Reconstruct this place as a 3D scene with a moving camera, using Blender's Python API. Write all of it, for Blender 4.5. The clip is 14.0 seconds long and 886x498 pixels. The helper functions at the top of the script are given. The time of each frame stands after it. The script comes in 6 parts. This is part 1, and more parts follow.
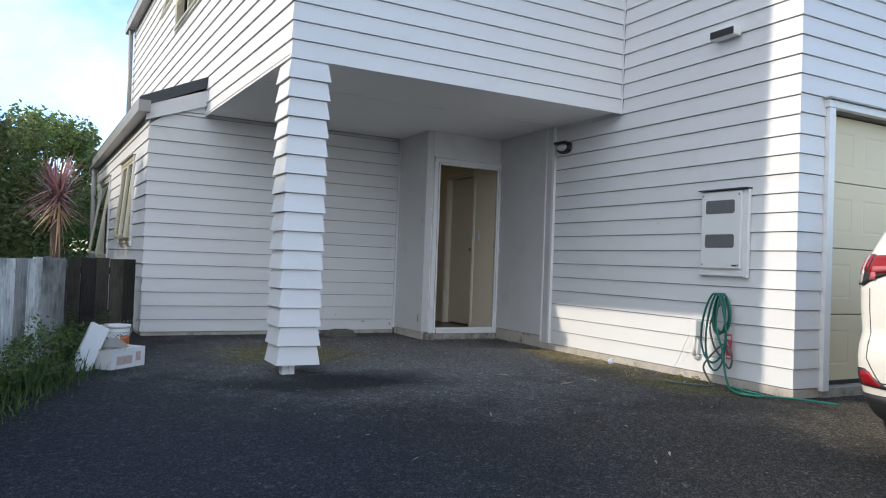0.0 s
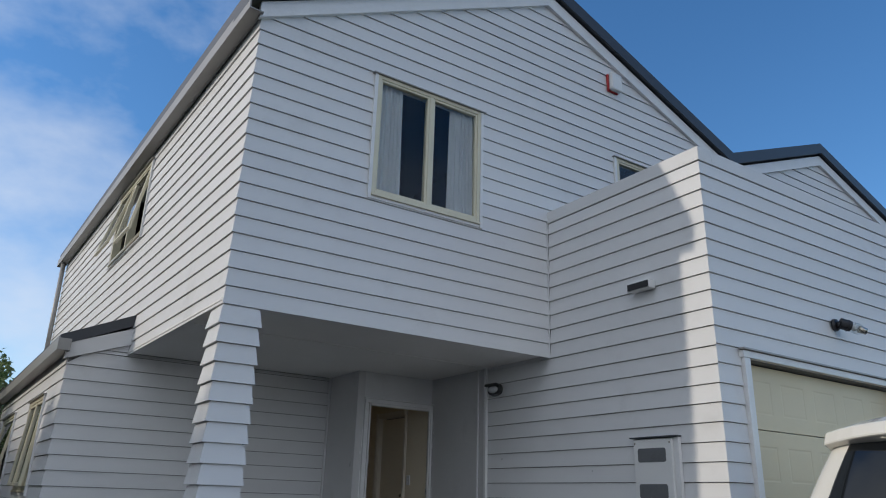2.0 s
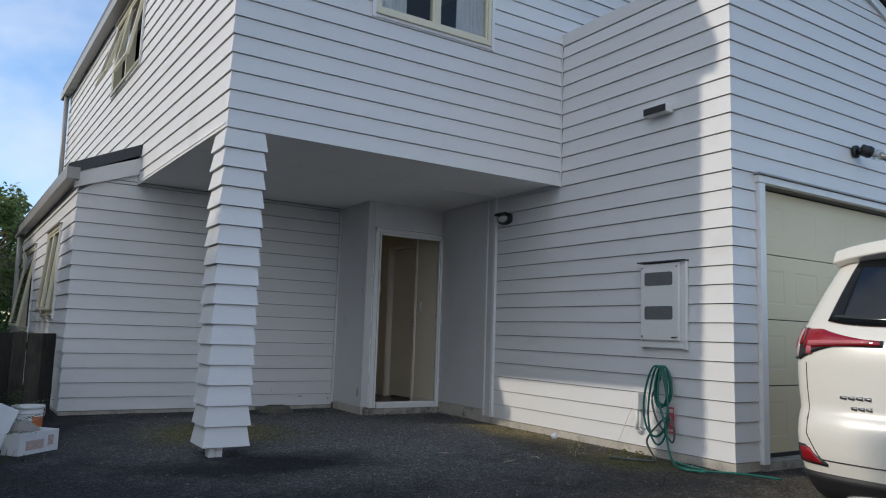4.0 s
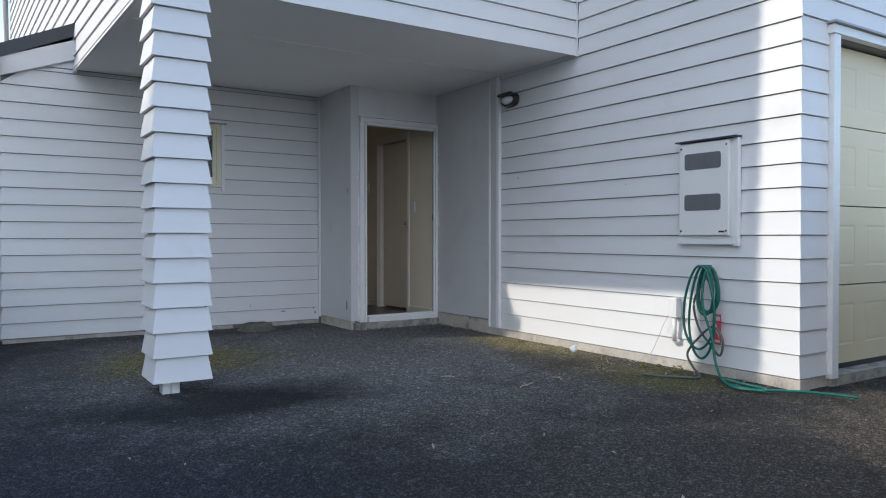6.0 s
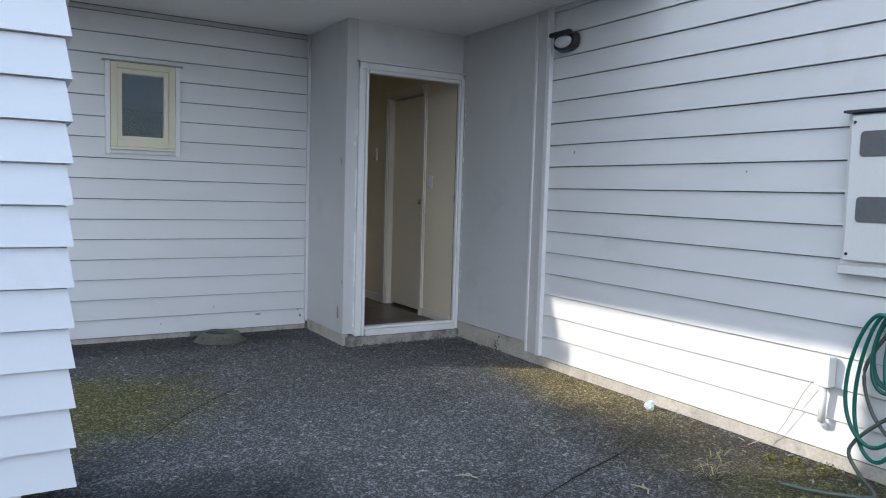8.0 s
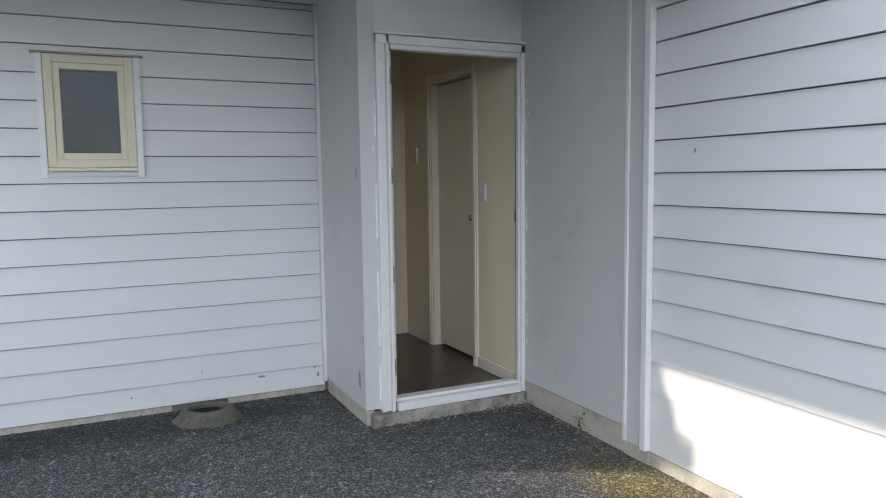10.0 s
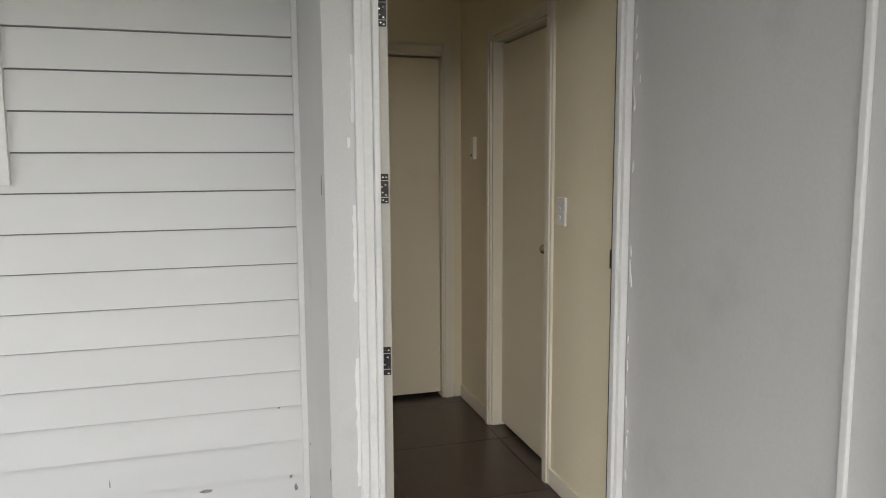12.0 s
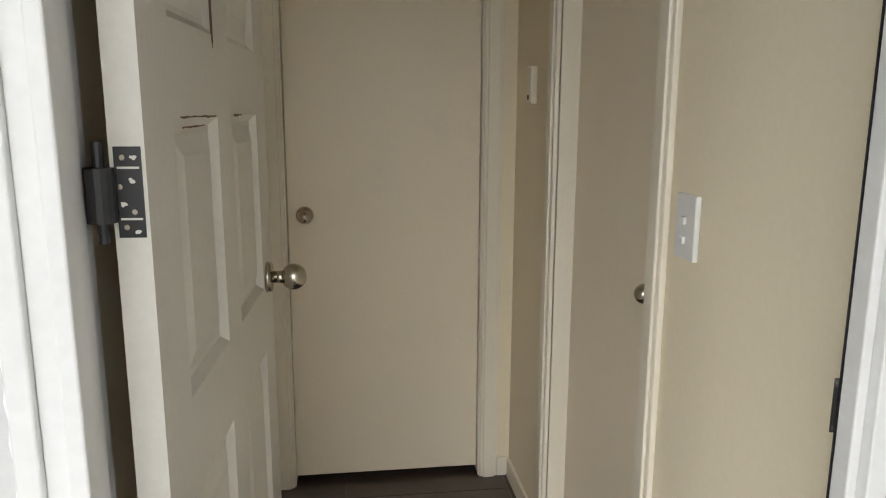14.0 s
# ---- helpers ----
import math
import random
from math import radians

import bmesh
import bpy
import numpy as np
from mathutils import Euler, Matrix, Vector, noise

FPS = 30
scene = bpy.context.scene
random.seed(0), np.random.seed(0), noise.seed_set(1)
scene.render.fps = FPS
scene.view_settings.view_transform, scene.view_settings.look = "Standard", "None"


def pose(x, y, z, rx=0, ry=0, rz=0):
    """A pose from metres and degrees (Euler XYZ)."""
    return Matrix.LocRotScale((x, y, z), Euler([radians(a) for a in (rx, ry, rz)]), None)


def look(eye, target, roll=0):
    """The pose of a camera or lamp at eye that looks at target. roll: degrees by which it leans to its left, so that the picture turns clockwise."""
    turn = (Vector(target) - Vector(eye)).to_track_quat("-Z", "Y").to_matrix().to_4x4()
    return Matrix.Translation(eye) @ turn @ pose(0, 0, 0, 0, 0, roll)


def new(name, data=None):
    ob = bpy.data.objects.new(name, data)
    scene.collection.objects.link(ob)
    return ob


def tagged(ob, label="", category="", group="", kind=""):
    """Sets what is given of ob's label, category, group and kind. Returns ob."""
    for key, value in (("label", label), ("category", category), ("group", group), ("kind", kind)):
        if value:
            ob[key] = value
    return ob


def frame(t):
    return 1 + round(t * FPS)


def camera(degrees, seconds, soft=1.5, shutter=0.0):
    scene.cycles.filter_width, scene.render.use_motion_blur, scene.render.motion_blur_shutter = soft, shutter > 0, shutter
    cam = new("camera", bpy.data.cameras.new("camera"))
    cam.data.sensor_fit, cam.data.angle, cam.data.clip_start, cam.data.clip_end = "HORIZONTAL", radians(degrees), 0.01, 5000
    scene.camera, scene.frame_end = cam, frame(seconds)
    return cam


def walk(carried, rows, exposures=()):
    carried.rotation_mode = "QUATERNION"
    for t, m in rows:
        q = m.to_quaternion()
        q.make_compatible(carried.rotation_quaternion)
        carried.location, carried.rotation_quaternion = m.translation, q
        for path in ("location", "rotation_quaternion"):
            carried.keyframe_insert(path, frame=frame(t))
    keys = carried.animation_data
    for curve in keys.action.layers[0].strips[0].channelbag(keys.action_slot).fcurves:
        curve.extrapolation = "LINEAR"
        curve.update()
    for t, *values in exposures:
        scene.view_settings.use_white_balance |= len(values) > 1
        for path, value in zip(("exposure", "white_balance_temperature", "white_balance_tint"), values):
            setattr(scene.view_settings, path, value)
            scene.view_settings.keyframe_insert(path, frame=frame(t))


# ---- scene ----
cam = camera(63.0, 14.0, soft=1.1)
PATH = [
    (0, (0.738, 0.315, 0.859), (1.687, 2.075, 0.899), 2.2),
    (0.5, (0.761, 0.305, 0.9), (1.817, 1.994, 1.078), 2.2),
    (1, (0.769, 0.307, 0.949), (1.842, 1.962, 1.275), 1.9),
    (1.5, (0.758, 0.301, 0.973), (1.814, 1.926, 1.466), 1.9),
    (2, (0.744, 0.298, 1.003), (1.773, 1.881, 1.662), 1.8),
    (2.5, (0.752, 0.294, 1.015), (1.759, 1.857, 1.752), 1.8),
    (3, (0.749, 0.303, 1.0), (1.763, 1.906, 1.634), 2.2),
    (3.5, (0.799, 0.354, 0.947), (1.843, 2.008, 1.363), 2.2),
    (4, (0.834, 0.392, 0.9), (1.901, 2.068, 1.133), 1.9),
    (4.2, (0.839, 0.379, 0.89), (1.907, 2.063, 1.047), 1.7),
    (6.3, (1.556, 1.546, 0.889), (2.645, 3.222, 0.839), 0.1),
    (6.5, (1.669, 1.71, 0.923), (2.75, 3.392, 0.857), 0.4),
    (7, (1.893, 2.11, 0.983), (2.964, 3.796, 0.882), 0.0),
    (7.5, (2.144, 2.487, 1.051), (3.223, 4.167, 0.934), 0.1),
    (8, (2.399, 2.839, 1.147), (3.429, 4.546, 0.993), 1.7),
    (8.5, (2.562, 3.186, 1.168), (3.604, 4.888, 1.03), 0.7),
    (9, (2.837, 3.483, 1.241), (3.827, 5.215, 1.093), -0.1),
    (9.2, (2.917, 3.597, 1.267), (3.875, 5.346, 1.111), -0.3),
    (11.3, (3.965, 5.175, 1.403), (4.67, 7.03, 1.151), -1.0),
    (11.5, (4.054, 5.314, 1.414), (4.728, 7.18, 1.157), -1.0),
    (12, (4.303, 5.7, 1.439), (4.86, 7.607, 1.201), -0.3),
    (12.5, (4.52, 6.062, 1.462), (5.007, 7.99, 1.242), 0.0),
    (13, (4.78, 6.404, 1.491), (5.126, 8.357, 1.241), -0.1),
    (13.2, (4.836, 6.559, 1.487), (5.134, 8.518, 1.215), 0.5),
    (13.5, (4.886, 6.789, 1.466), (5.147, 8.749, 1.162), 0.5),
    (14, (4.992, 7.186, 1.444), (5.253, 9.131, 1.06), 0.2),
]
EXPO = [(0.0, 0.20, 6100, 10), (0.5, -0.2, 6050, 10), (1.0, -0.35, 6050, 10), (2.5, -0.88, 6050, 10), (3.5, -0.72, 6000, 10), (4.2, -0.5, 6000, 10), (6.5, 0.28, 5800, 10), (7.5, 0.50, 5800, 10), (9.2, 0.73, 5950, 10), (11.3, 1.2, 6850, 10), (12.5, 1.45, 7350, 10), (14.0, 2.0, 7000, 10)]
walk(cam, [(t, look(eye, target, roll)) for t, eye, target, roll in PATH], exposures=EXPO)

# ---- world, sun, exposure ----
world = bpy.data.worlds.new("sky")
scene.world = world
world.use_nodes = True
wn, wl = world.node_tree.nodes, world.node_tree.links
SUN_FROM = Vector((-0.89, 0.447, 0.0)).normalized()
SUN_EL = radians(26.9)
sky = wn.new("ShaderNodeTexSky")
sky.sky_type, sky.sun_disc = "NISHITA", False
sky.sun_elevation = SUN_EL
sky.sun_rotation = math.atan2(SUN_FROM.x, SUN_FROM.y)
sky.air_density, sky.dust_density, sky.ozone_density = 1.0, 0.15, 2.6
# soft cloud cover, denser away from the zenith
co = wn.new("ShaderNodeTexCoord")
mp = wn.new("ShaderNodeMapping")
mp.inputs["Scale"].default_value = (1.0, 1.0, 1.7)
mp.inputs["Location"].default_value = (0.35, 0.1, 0.0)
cl = wn.new("ShaderNodeTexNoise")
cl.inputs["Scale"].default_value, cl.inputs["Detail"].default_value, cl.inputs["Roughness"].default_value = 1.7, 7.0, 0.55
cr = wn.new("ShaderNodeValToRGB")
cr.color_ramp.elements[0].position, cr.color_ramp.elements[1].position = 0.42, 0.68
mx = wn.new("ShaderNodeMix")
mx.data_type = "RGBA"
mx.inputs["B"].default_value = (8.6, 9.0, 9.6, 1)
bg = wn["Background"]
wl.new(co.outputs["Generated"], mp.inputs["Vector"])
wl.new(mp.outputs["Vector"], cl.inputs["Vector"])
# the cloud bank lies over the west, the east is clear
sp = wn.new("ShaderNodeSeparateXYZ")
wl.new(co.outputs["Generated"], sp.inputs[0])
cm = wn.new("ShaderNodeMath")
cm.operation, cm.inputs[1].default_value = "MULTIPLY_ADD", -0.34
wl.new(sp.outputs["X"], cm.inputs[0])
wl.new(cl.outputs["Fac"], cm.inputs[2])
cy_ = wn.new("ShaderNodeMath")
cy_.operation, cy_.inputs[1].default_value = "MULTIPLY_ADD", -0.08
wl.new(sp.outputs["Y"], cy_.inputs[0])
wl.new(cm.outputs[0], cy_.inputs[2])
cz_ = wn.new("ShaderNodeMath")
cz_.operation, cz_.inputs[1].default_value = "MULTIPLY_ADD", -0.14
wl.new(sp.outputs["Z"], cz_.inputs[0])
wl.new(cy_.outputs[0], cz_.inputs[2])
cs_ = wn.new("ShaderNodeMath")
cs_.operation, cs_.inputs[1].default_value = "ADD", 0.09
wl.new(cz_.outputs[0], cs_.inputs[0])
wl.new(cs_.outputs[0], cr.inputs["Fac"])
wl.new(cr.outputs["Color"], mx.inputs["Factor"])
hs_ = wn.new("ShaderNodeHueSaturation")
hs_.inputs["Saturation"].default_value, hs_.inputs["Value"].default_value = 1.2, 1.75
wl.new(sky.outputs["Color"], hs_.inputs["Color"])
wl.new(hs_.outputs["Color"], mx.inputs["A"])
wl.new(mx.outputs["Result"], bg.inputs["Color"])
bg.inputs["Strength"].default_value = 0.15
sun = new("sun", bpy.data.lights.new("sun", "SUN"))
sun.data.energy, sun.data.angle, sun.data.color = 2.7, radians(0.9), (1.0, 0.87, 0.70)
sun.matrix_world = look((SUN_FROM * math.cos(SUN_EL) + Vector((0, 0, math.sin(SUN_EL)))) * 40, (0, 0, 0))


# ---- materials ----
def mat(name, col, rough=0.6, metal=0.0, var=0.08, scale=6.0, fine=90.0, bump=0.15, island=0.0, dirt=None, dirt_amount=0.0, dirt_scale=2.0, coat=0.0, stretch=(1, 1, 1)):
    """A surface with broad and fine colour variation, fine relief, and stains of another colour."""
    m = bpy.data.materials.new(name)
    m.use_nodes = True
    n, l = m.node_tree.nodes, m.node_tree.links
    p = n["Principled BSDF"]
    p.inputs["Roughness"].default_value, p.inputs["Metallic"].default_value = rough, metal
    p.inputs["Coat Weight"].default_value = coat
    tc, mpn = n.new("ShaderNodeTexCoord"), n.new("ShaderNodeMapping")
    mpn.inputs["Scale"].default_value = stretch
    l.new(tc.outputs["Object"], mpn.inputs["Vector"])
    a, b = n.new("ShaderNodeTexNoise"), n.new("ShaderNodeTexNoise")
    a.inputs["Scale"].default_value, a.inputs["Detail"].default_value = scale, 4
    b.inputs["Scale"].default_value, b.inputs["Detail"].default_value = fine, 3
    l.new(mpn.outputs["Vector"], a.inputs["Vector"])
    l.new(mpn.outputs["Vector"], b.inputs["Vector"])
    add = n.new("ShaderNodeMath")
    add.operation = "ADD"
    l.new(a.outputs["Fac"], add.inputs[0])
    l.new(b.outputs["Fac"], add.inputs[1])
    rnd = n.new("ShaderNodeObjectInfo")
    plus = n.new("ShaderNodeMath")
    plus.operation, plus.inputs[1].default_value = "MULTIPLY_ADD", island
    l.new(rnd.outputs["Random"], plus.inputs[0])
    l.new(add.outputs[0], plus.inputs[2])
    rmp = n.new("ShaderNodeMapRange")
    rmp.inputs["From Min"].default_value, rmp.inputs["From Max"].default_value = 0.6, 1.4 + island
    rmp.inputs["To Min"].default_value, rmp.inputs["To Max"].default_value = 1 - var, 1 + var
    l.new(plus.outputs[0], rmp.inputs["Value"])
    mul = n.new("ShaderNodeMix")
    mul.data_type, mul.blend_type = "RGBA", "MULTIPLY"
    mul.inputs["Factor"].default_value = 1.0
    mul.inputs["A"].default_value = (*col, 1)
    l.new(rmp.outputs["Result"], mul.inputs["B"])
    out = mul.outputs["Result"]
    if dirt:
        d, dr, dm = n.new("ShaderNodeTexNoise"), n.new("ShaderNodeValToRGB"), n.new("ShaderNodeMix")
        d.inputs["Scale"].default_value, d.inputs["Detail"].default_value, d.inputs["Roughness"].default_value = dirt_scale, 8, 0.62
        dr.color_ramp.elements[0].position, dr.color_ramp.elements[1].position = 0.62 - 0.3 * dirt_amount, 0.80 - 0.2 * dirt_amount
        dm.data_type = "RGBA"
        dm.inputs["B"].default_value = (*dirt, 1)
        l.new(tc.outputs["Object"], d.inputs["Vector"])
        l.new(d.outputs["Fac"], dr.inputs["Fac"])
        sc = n.new("ShaderNodeMath")
        sc.operation, sc.inputs[1].default_value = "MULTIPLY", min(1.0, 0.25 + dirt_amount)
        l.new(dr.outputs["Color"], sc.inputs[0])
        l.new(sc.outputs[0], dm.inputs["Factor"])
        l.new(out, dm.inputs["A"])
        out = dm.outputs["Result"]
    l.new(out, p.inputs["Base Color"])
    if bump:
        bp = n.new("ShaderNodeBump")
        bp.inputs["Strength"].default_value, bp.inputs["Distance"].default_value = bump, 0.004
        l.new(b.outputs["Fac"], bp.inputs["Height"])
        l.new(bp.outputs["Normal"], p.inputs["Normal"])
    return m


def glass(name, tint=(0.97, 0.985, 0.98), rough=0.0):
    m = bpy.data.materials.new(name)
    m.use_nodes = True
    n, l = m.node_tree.nodes, m.node_tree.links
    for x in [x for x in n if x.type == "BSDF_PRINCIPLED"]:
        n.remove(x)
    tr, gl, mix, lw = n.new("ShaderNodeBsdfTransparent"), n.new("ShaderNodeBsdfGlossy"), n.new("ShaderNodeMixShader"), n.new("ShaderNodeLayerWeight")
    tr.inputs["Color"].default_value = (*tint, 1)
    gl.inputs["Roughness"].default_value = rough
    lw.inputs["Blend"].default_value = 0.5
    pw, ma = n.new("ShaderNodeMath"), n.new("ShaderNodeMath")
    pw.operation, pw.inputs[1].default_value = "POWER", 4.0
    ma.operation, ma.inputs[1].default_value, ma.inputs[2].default_value = "MULTIPLY_ADD", 0.9, 0.022
    l.new(lw.outputs["Facing"], pw.inputs[0])
    l.new(pw.outputs[0], ma.inputs[0])
    l.new(ma.outputs[0], mix.inputs[0])
    l.new(tr.outputs[0], mix.inputs[1])
    l.new(gl.outputs[0], mix.inputs[2])
    l.new(mix.outputs[0], n["Material Output"].inputs["Surface"])
    return m


M_BOARD = mat("painted_weatherboard", (0.74, 0.74, 0.735), 0.55, var=0.045, scale=2.5, fine=160, bump=0.12, island=0.5, dirt=(0.45, 0.44, 0.41), dirt_amount=0.08, dirt_scale=1.6, stretch=(1, 1, 3))
M_SHEET = mat("painted_sheet", (0.64, 0.635, 0.63), 0.6, var=0.05, scale=2.2, fine=120, bump=0.12, dirt=(0.42, 0.41, 0.40), dirt_amount=0.12, dirt_scale=2.4)
M_SOFFIT = mat("painted_soffit", (0.88, 0.87, 0.85), 0.7, var=0.04, scale=1.5, bump=0.05)
M_TRIM = mat("white_trim", (0.80, 0.80, 0.79), 0.4, var=0.05, scale=5, fine=60, bump=0.1, dirt=(0.6, 0.58, 0.54), dirt_amount=0.08, dirt_scale=9)
M_CREAM = mat("cream_aluminium", (0.72, 0.67, 0.50), 0.35, var=0.05, scale=6, bump=0.03)
M_GDOOR = mat("beige_steel_door", (0.72, 0.62, 0.41), 0.45, var=0.06, scale=1.4, fine=220, bump=0.25)
M_ROOF = mat("dark_roofing", (0.045, 0.05, 0.06), 0.45, var=0.12, scale=3, bump=0.1)
M_GUTTER = mat("grey_gutter", (0.34, 0.33, 0.31), 0.4, var=0.06, scale=2, bump=0.03)
M_CONC = mat("concrete", (0.36, 0.34, 0.30), 0.9, var=0.3, scale=9, fine=70, bump=0.9, dirt=(0.035, 0.034, 0.028), dirt_amount=0.5, dirt_scale=11)
M_FOOT = mat("pale_footing", (0.50, 0.46, 0.40), 0.9, var=0.25, scale=7, fine=60, bump=0.7, dirt=(0.05, 0.047, 0.04), dirt_amount=0.22, dirt_scale=8)
M_HALL = mat("cream_plaster", (0.85, 0.76, 0.58), 0.7, var=0.03, scale=1.5, bump=0.05)
M_IDOOR = mat("cream_door_paint", (0.86, 0.77, 0.61), 0.45, var=0.03, scale=1.5, bump=0.05, dirt=(0.5, 0.45, 0.36), dirt_amount=0.04)
M_ITRIM = mat("cream_gloss_trim", (0.84, 0.78, 0.66), 0.35, var=0.03, scale=3, bump=0.04)
M_FDOOR = mat("white_door_paint", (0.70, 0.67, 0.61), 0.4, var=0.05, scale=3, bump=0.08, dirt=(0.42, 0.36, 0.29), dirt_amount=0.1, dirt_scale=5)
M_TILE = mat("dark_floor_tile", (0.075, 0.055, 0.045), 0.28, var=0.2, scale=5, fine=40, bump=0.05, island=0.3)
M_GROUT = mat("grout", (0.16, 0.14, 0.12), 0.9, var=0.15, scale=12)
M_CHROME = mat("satin_nickel", (0.52, 0.47, 0.40), 0.25, 1.0, var=0.05, bump=0.0)
M_BLACK = mat("black_plastic", (0.02, 0.02, 0.022), 0.4, var=0.15, bump=0.05)
M_IRON = mat("worn_hinge", (0.03, 0.03, 0.03), 0.4, 0.3, var=0.2, bump=0.2, dirt=(0.65, 0.63, 0.58), dirt_amount=0.25, dirt_scale=45)
M_WHITEP = mat("white_plastic", (0.80, 0.80, 0.78), 0.35, var=0.03, bump=0.02)
M_GLASS = glass("window_glass")
M_CURTAIN = mat("white_curtain", (0.93, 0.93, 0.94), 0.9, var=0.05, scale=4, bump=0.1)
# grey wall backing that darkens the shadow lines between weatherboards
M_LAPSHADE = mat("lap_shade_backing", (0.20, 0.195, 0.19), 0.9, var=0.2, bump=0)
M_DARK = mat("gully_shade", (0.03, 0.03, 0.035), 0.9, var=0.2, bump=0)


# ---- building helpers ----
def thing(name, label, category, group="", kind=""):
    return tagged(new(name), label, category, group, kind)


def obj(name, bm, material, smooth=False, bevel=0.0):
    bmesh.ops.recalc_face_normals(bm, faces=bm.faces)
    me = bpy.data.meshes.new(name)
    bm.to_mesh(me)
    bm.free()
    me.materials.append(material)
    for p in me.polygons:
        p.use_smooth = smooth
    ob = new(name, me)
    if bevel:
        b = ob.modifiers.new("bevel", "BEVEL")
        b.width, b.segments, b.limit_method = bevel, 2, "ANGLE"
    return ob


def part(name, bm, material, parent, label="", smooth=False, bevel=0.0):
    ob = obj(name, bm, material, smooth, bevel)
    ob.parent = parent
    if label:
        ob["label"] = label
    return ob


def box(bm, x0, x1, y0, y1, z0, z1, m=None):
    v = [bm.verts.new((x, y, z)) for x in (x0, x1) for y in (y0, y1) for z in (z0, z1)]
    for f in ((0, 1, 3, 2), (4, 6, 7, 5), (0, 4, 5, 1), (2, 3, 7, 6), (0, 2, 6, 4), (1, 5, 7, 3)):
        bm.faces.new([v[i] for i in f])
    if m is not None:
        bmesh.ops.transform(bm, matrix=m, verts=v)
    return bm


def B(*a, m=None):
    return box(bmesh.new(), *a, m=m)


def cyl(bm, p, q, r0, r1=None, seg=16, caps=True):
    """A cone or cylinder between two points."""
    p, q = Vector(p), Vector(q)
    r1 = r0 if r1 is None else r1
    m = Matrix.Translation((p + q) / 2) @ (q - p).to_track_quat("Z", "Y").to_matrix().to_4x4()
    bmesh.ops.create_cone(bm, cap_ends=caps, segments=seg, radius1=max(r0, 1e-4), radius2=max(r1, 1e-4), depth=(q - p).length, matrix=m)
    return bm


def extrude(bm, outline, map0, map1):
    """A prism between two images of one 2D outline."""
    a = [bm.verts.new(map0(*p)) for p in outline]
    b = [bm.verts.new(map1(*p)) for p in outline]
    bm.faces.new(a)
    bm.faces.new(b[::-1])
    for i in range(len(a)):
        j = (i + 1) % len(a)
        bm.faces.new((a[i], a[j], b[j], b[i]))
    return bm


class Plane:
    """A wall plane: origin on the ground, u along it (to the right when faced), n out of it."""

    def __init__(self, ox, oy, tx, ty):
        d = Vector((tx - ox, ty - oy))
        self.o, self.length = Vector((ox, oy)), d.length
        self.u = d.normalized()
        self.n = Vector((self.u.y, -self.u.x))

    def at(self, u, z, n=0.0):
        p = self.o + self.u * u + self.n * n
        return (p.x, p.y, z)

    def slab(self, bm, u0, u1, z0, z1, n0, n1):
        v = [bm.verts.new(self.at(u, z, n)) for u in (u0, u1) for n in (n0, n1) for z in (z0, z1)]
        for f in ((0, 1, 3, 2), (4, 6, 7, 5), (0, 4, 5, 1), (2, 3, 7, 6), (0, 2, 6, 4), (1, 5, 7, 3)):
            bm.faces.new([v[i] for i in f])
        return bm


def rects(u0, u1, z0, z1, holes):
    """A rectangle less its holes, as rectangles."""
    us = sorted({u0, u1, *[min(max(v, u0), u1) for h in holes for v in h[:2]]})
    out = []
    for a, b in zip(us, us[1:]):
        cuts = sorted((h[2], h[3]) for h in holes if h[0] < (a + b) / 2 < h[1])
        z = z0
        for c, d in cuts:
            if c > z + 1e-4:
                out.append((a, b, z, min(c, z1)))
            z = max(z, d)
        if z < z1 - 1e-4:
            out.append((a, b, z, z1))
    return out


# GAP: open slot under each board, shaped to draw the lap's contact shadow
LIP, TOP, GAP = 0.020, 0.006, 0.0056


def board(parent, pl, z0, z1, ua0, ua1, ub0, ub1, m0=0.0, m1=0.0, first=None):
    """One bevelled weatherboard; ends ua (at the bottom) and ub (at the top); m0, m1: mitred corners."""
    bm = bmesh.new()
    z0 += GAP
    sec = [(0.0, z0), (LIP, z0), (TOP, z1), (0.0, z1)]
    a = [bm.verts.new(pl.at((ua0 if z == z0 else ub0) - m0 * n, z, n)) for n, z in sec]
    b = [bm.verts.new(pl.at((ua1 if z == z0 else ub1) + m1 * n, z, n)) for n, z in sec]
    bm.faces.new(a)
    bm.faces.new(b[::-1])
    for i in range(4):
        j = (i + 1) % 4
        bm.faces.new((a[i], a[j], b[j], b[i]))
    return part("weatherboard", bm, M_BOARD, parent)


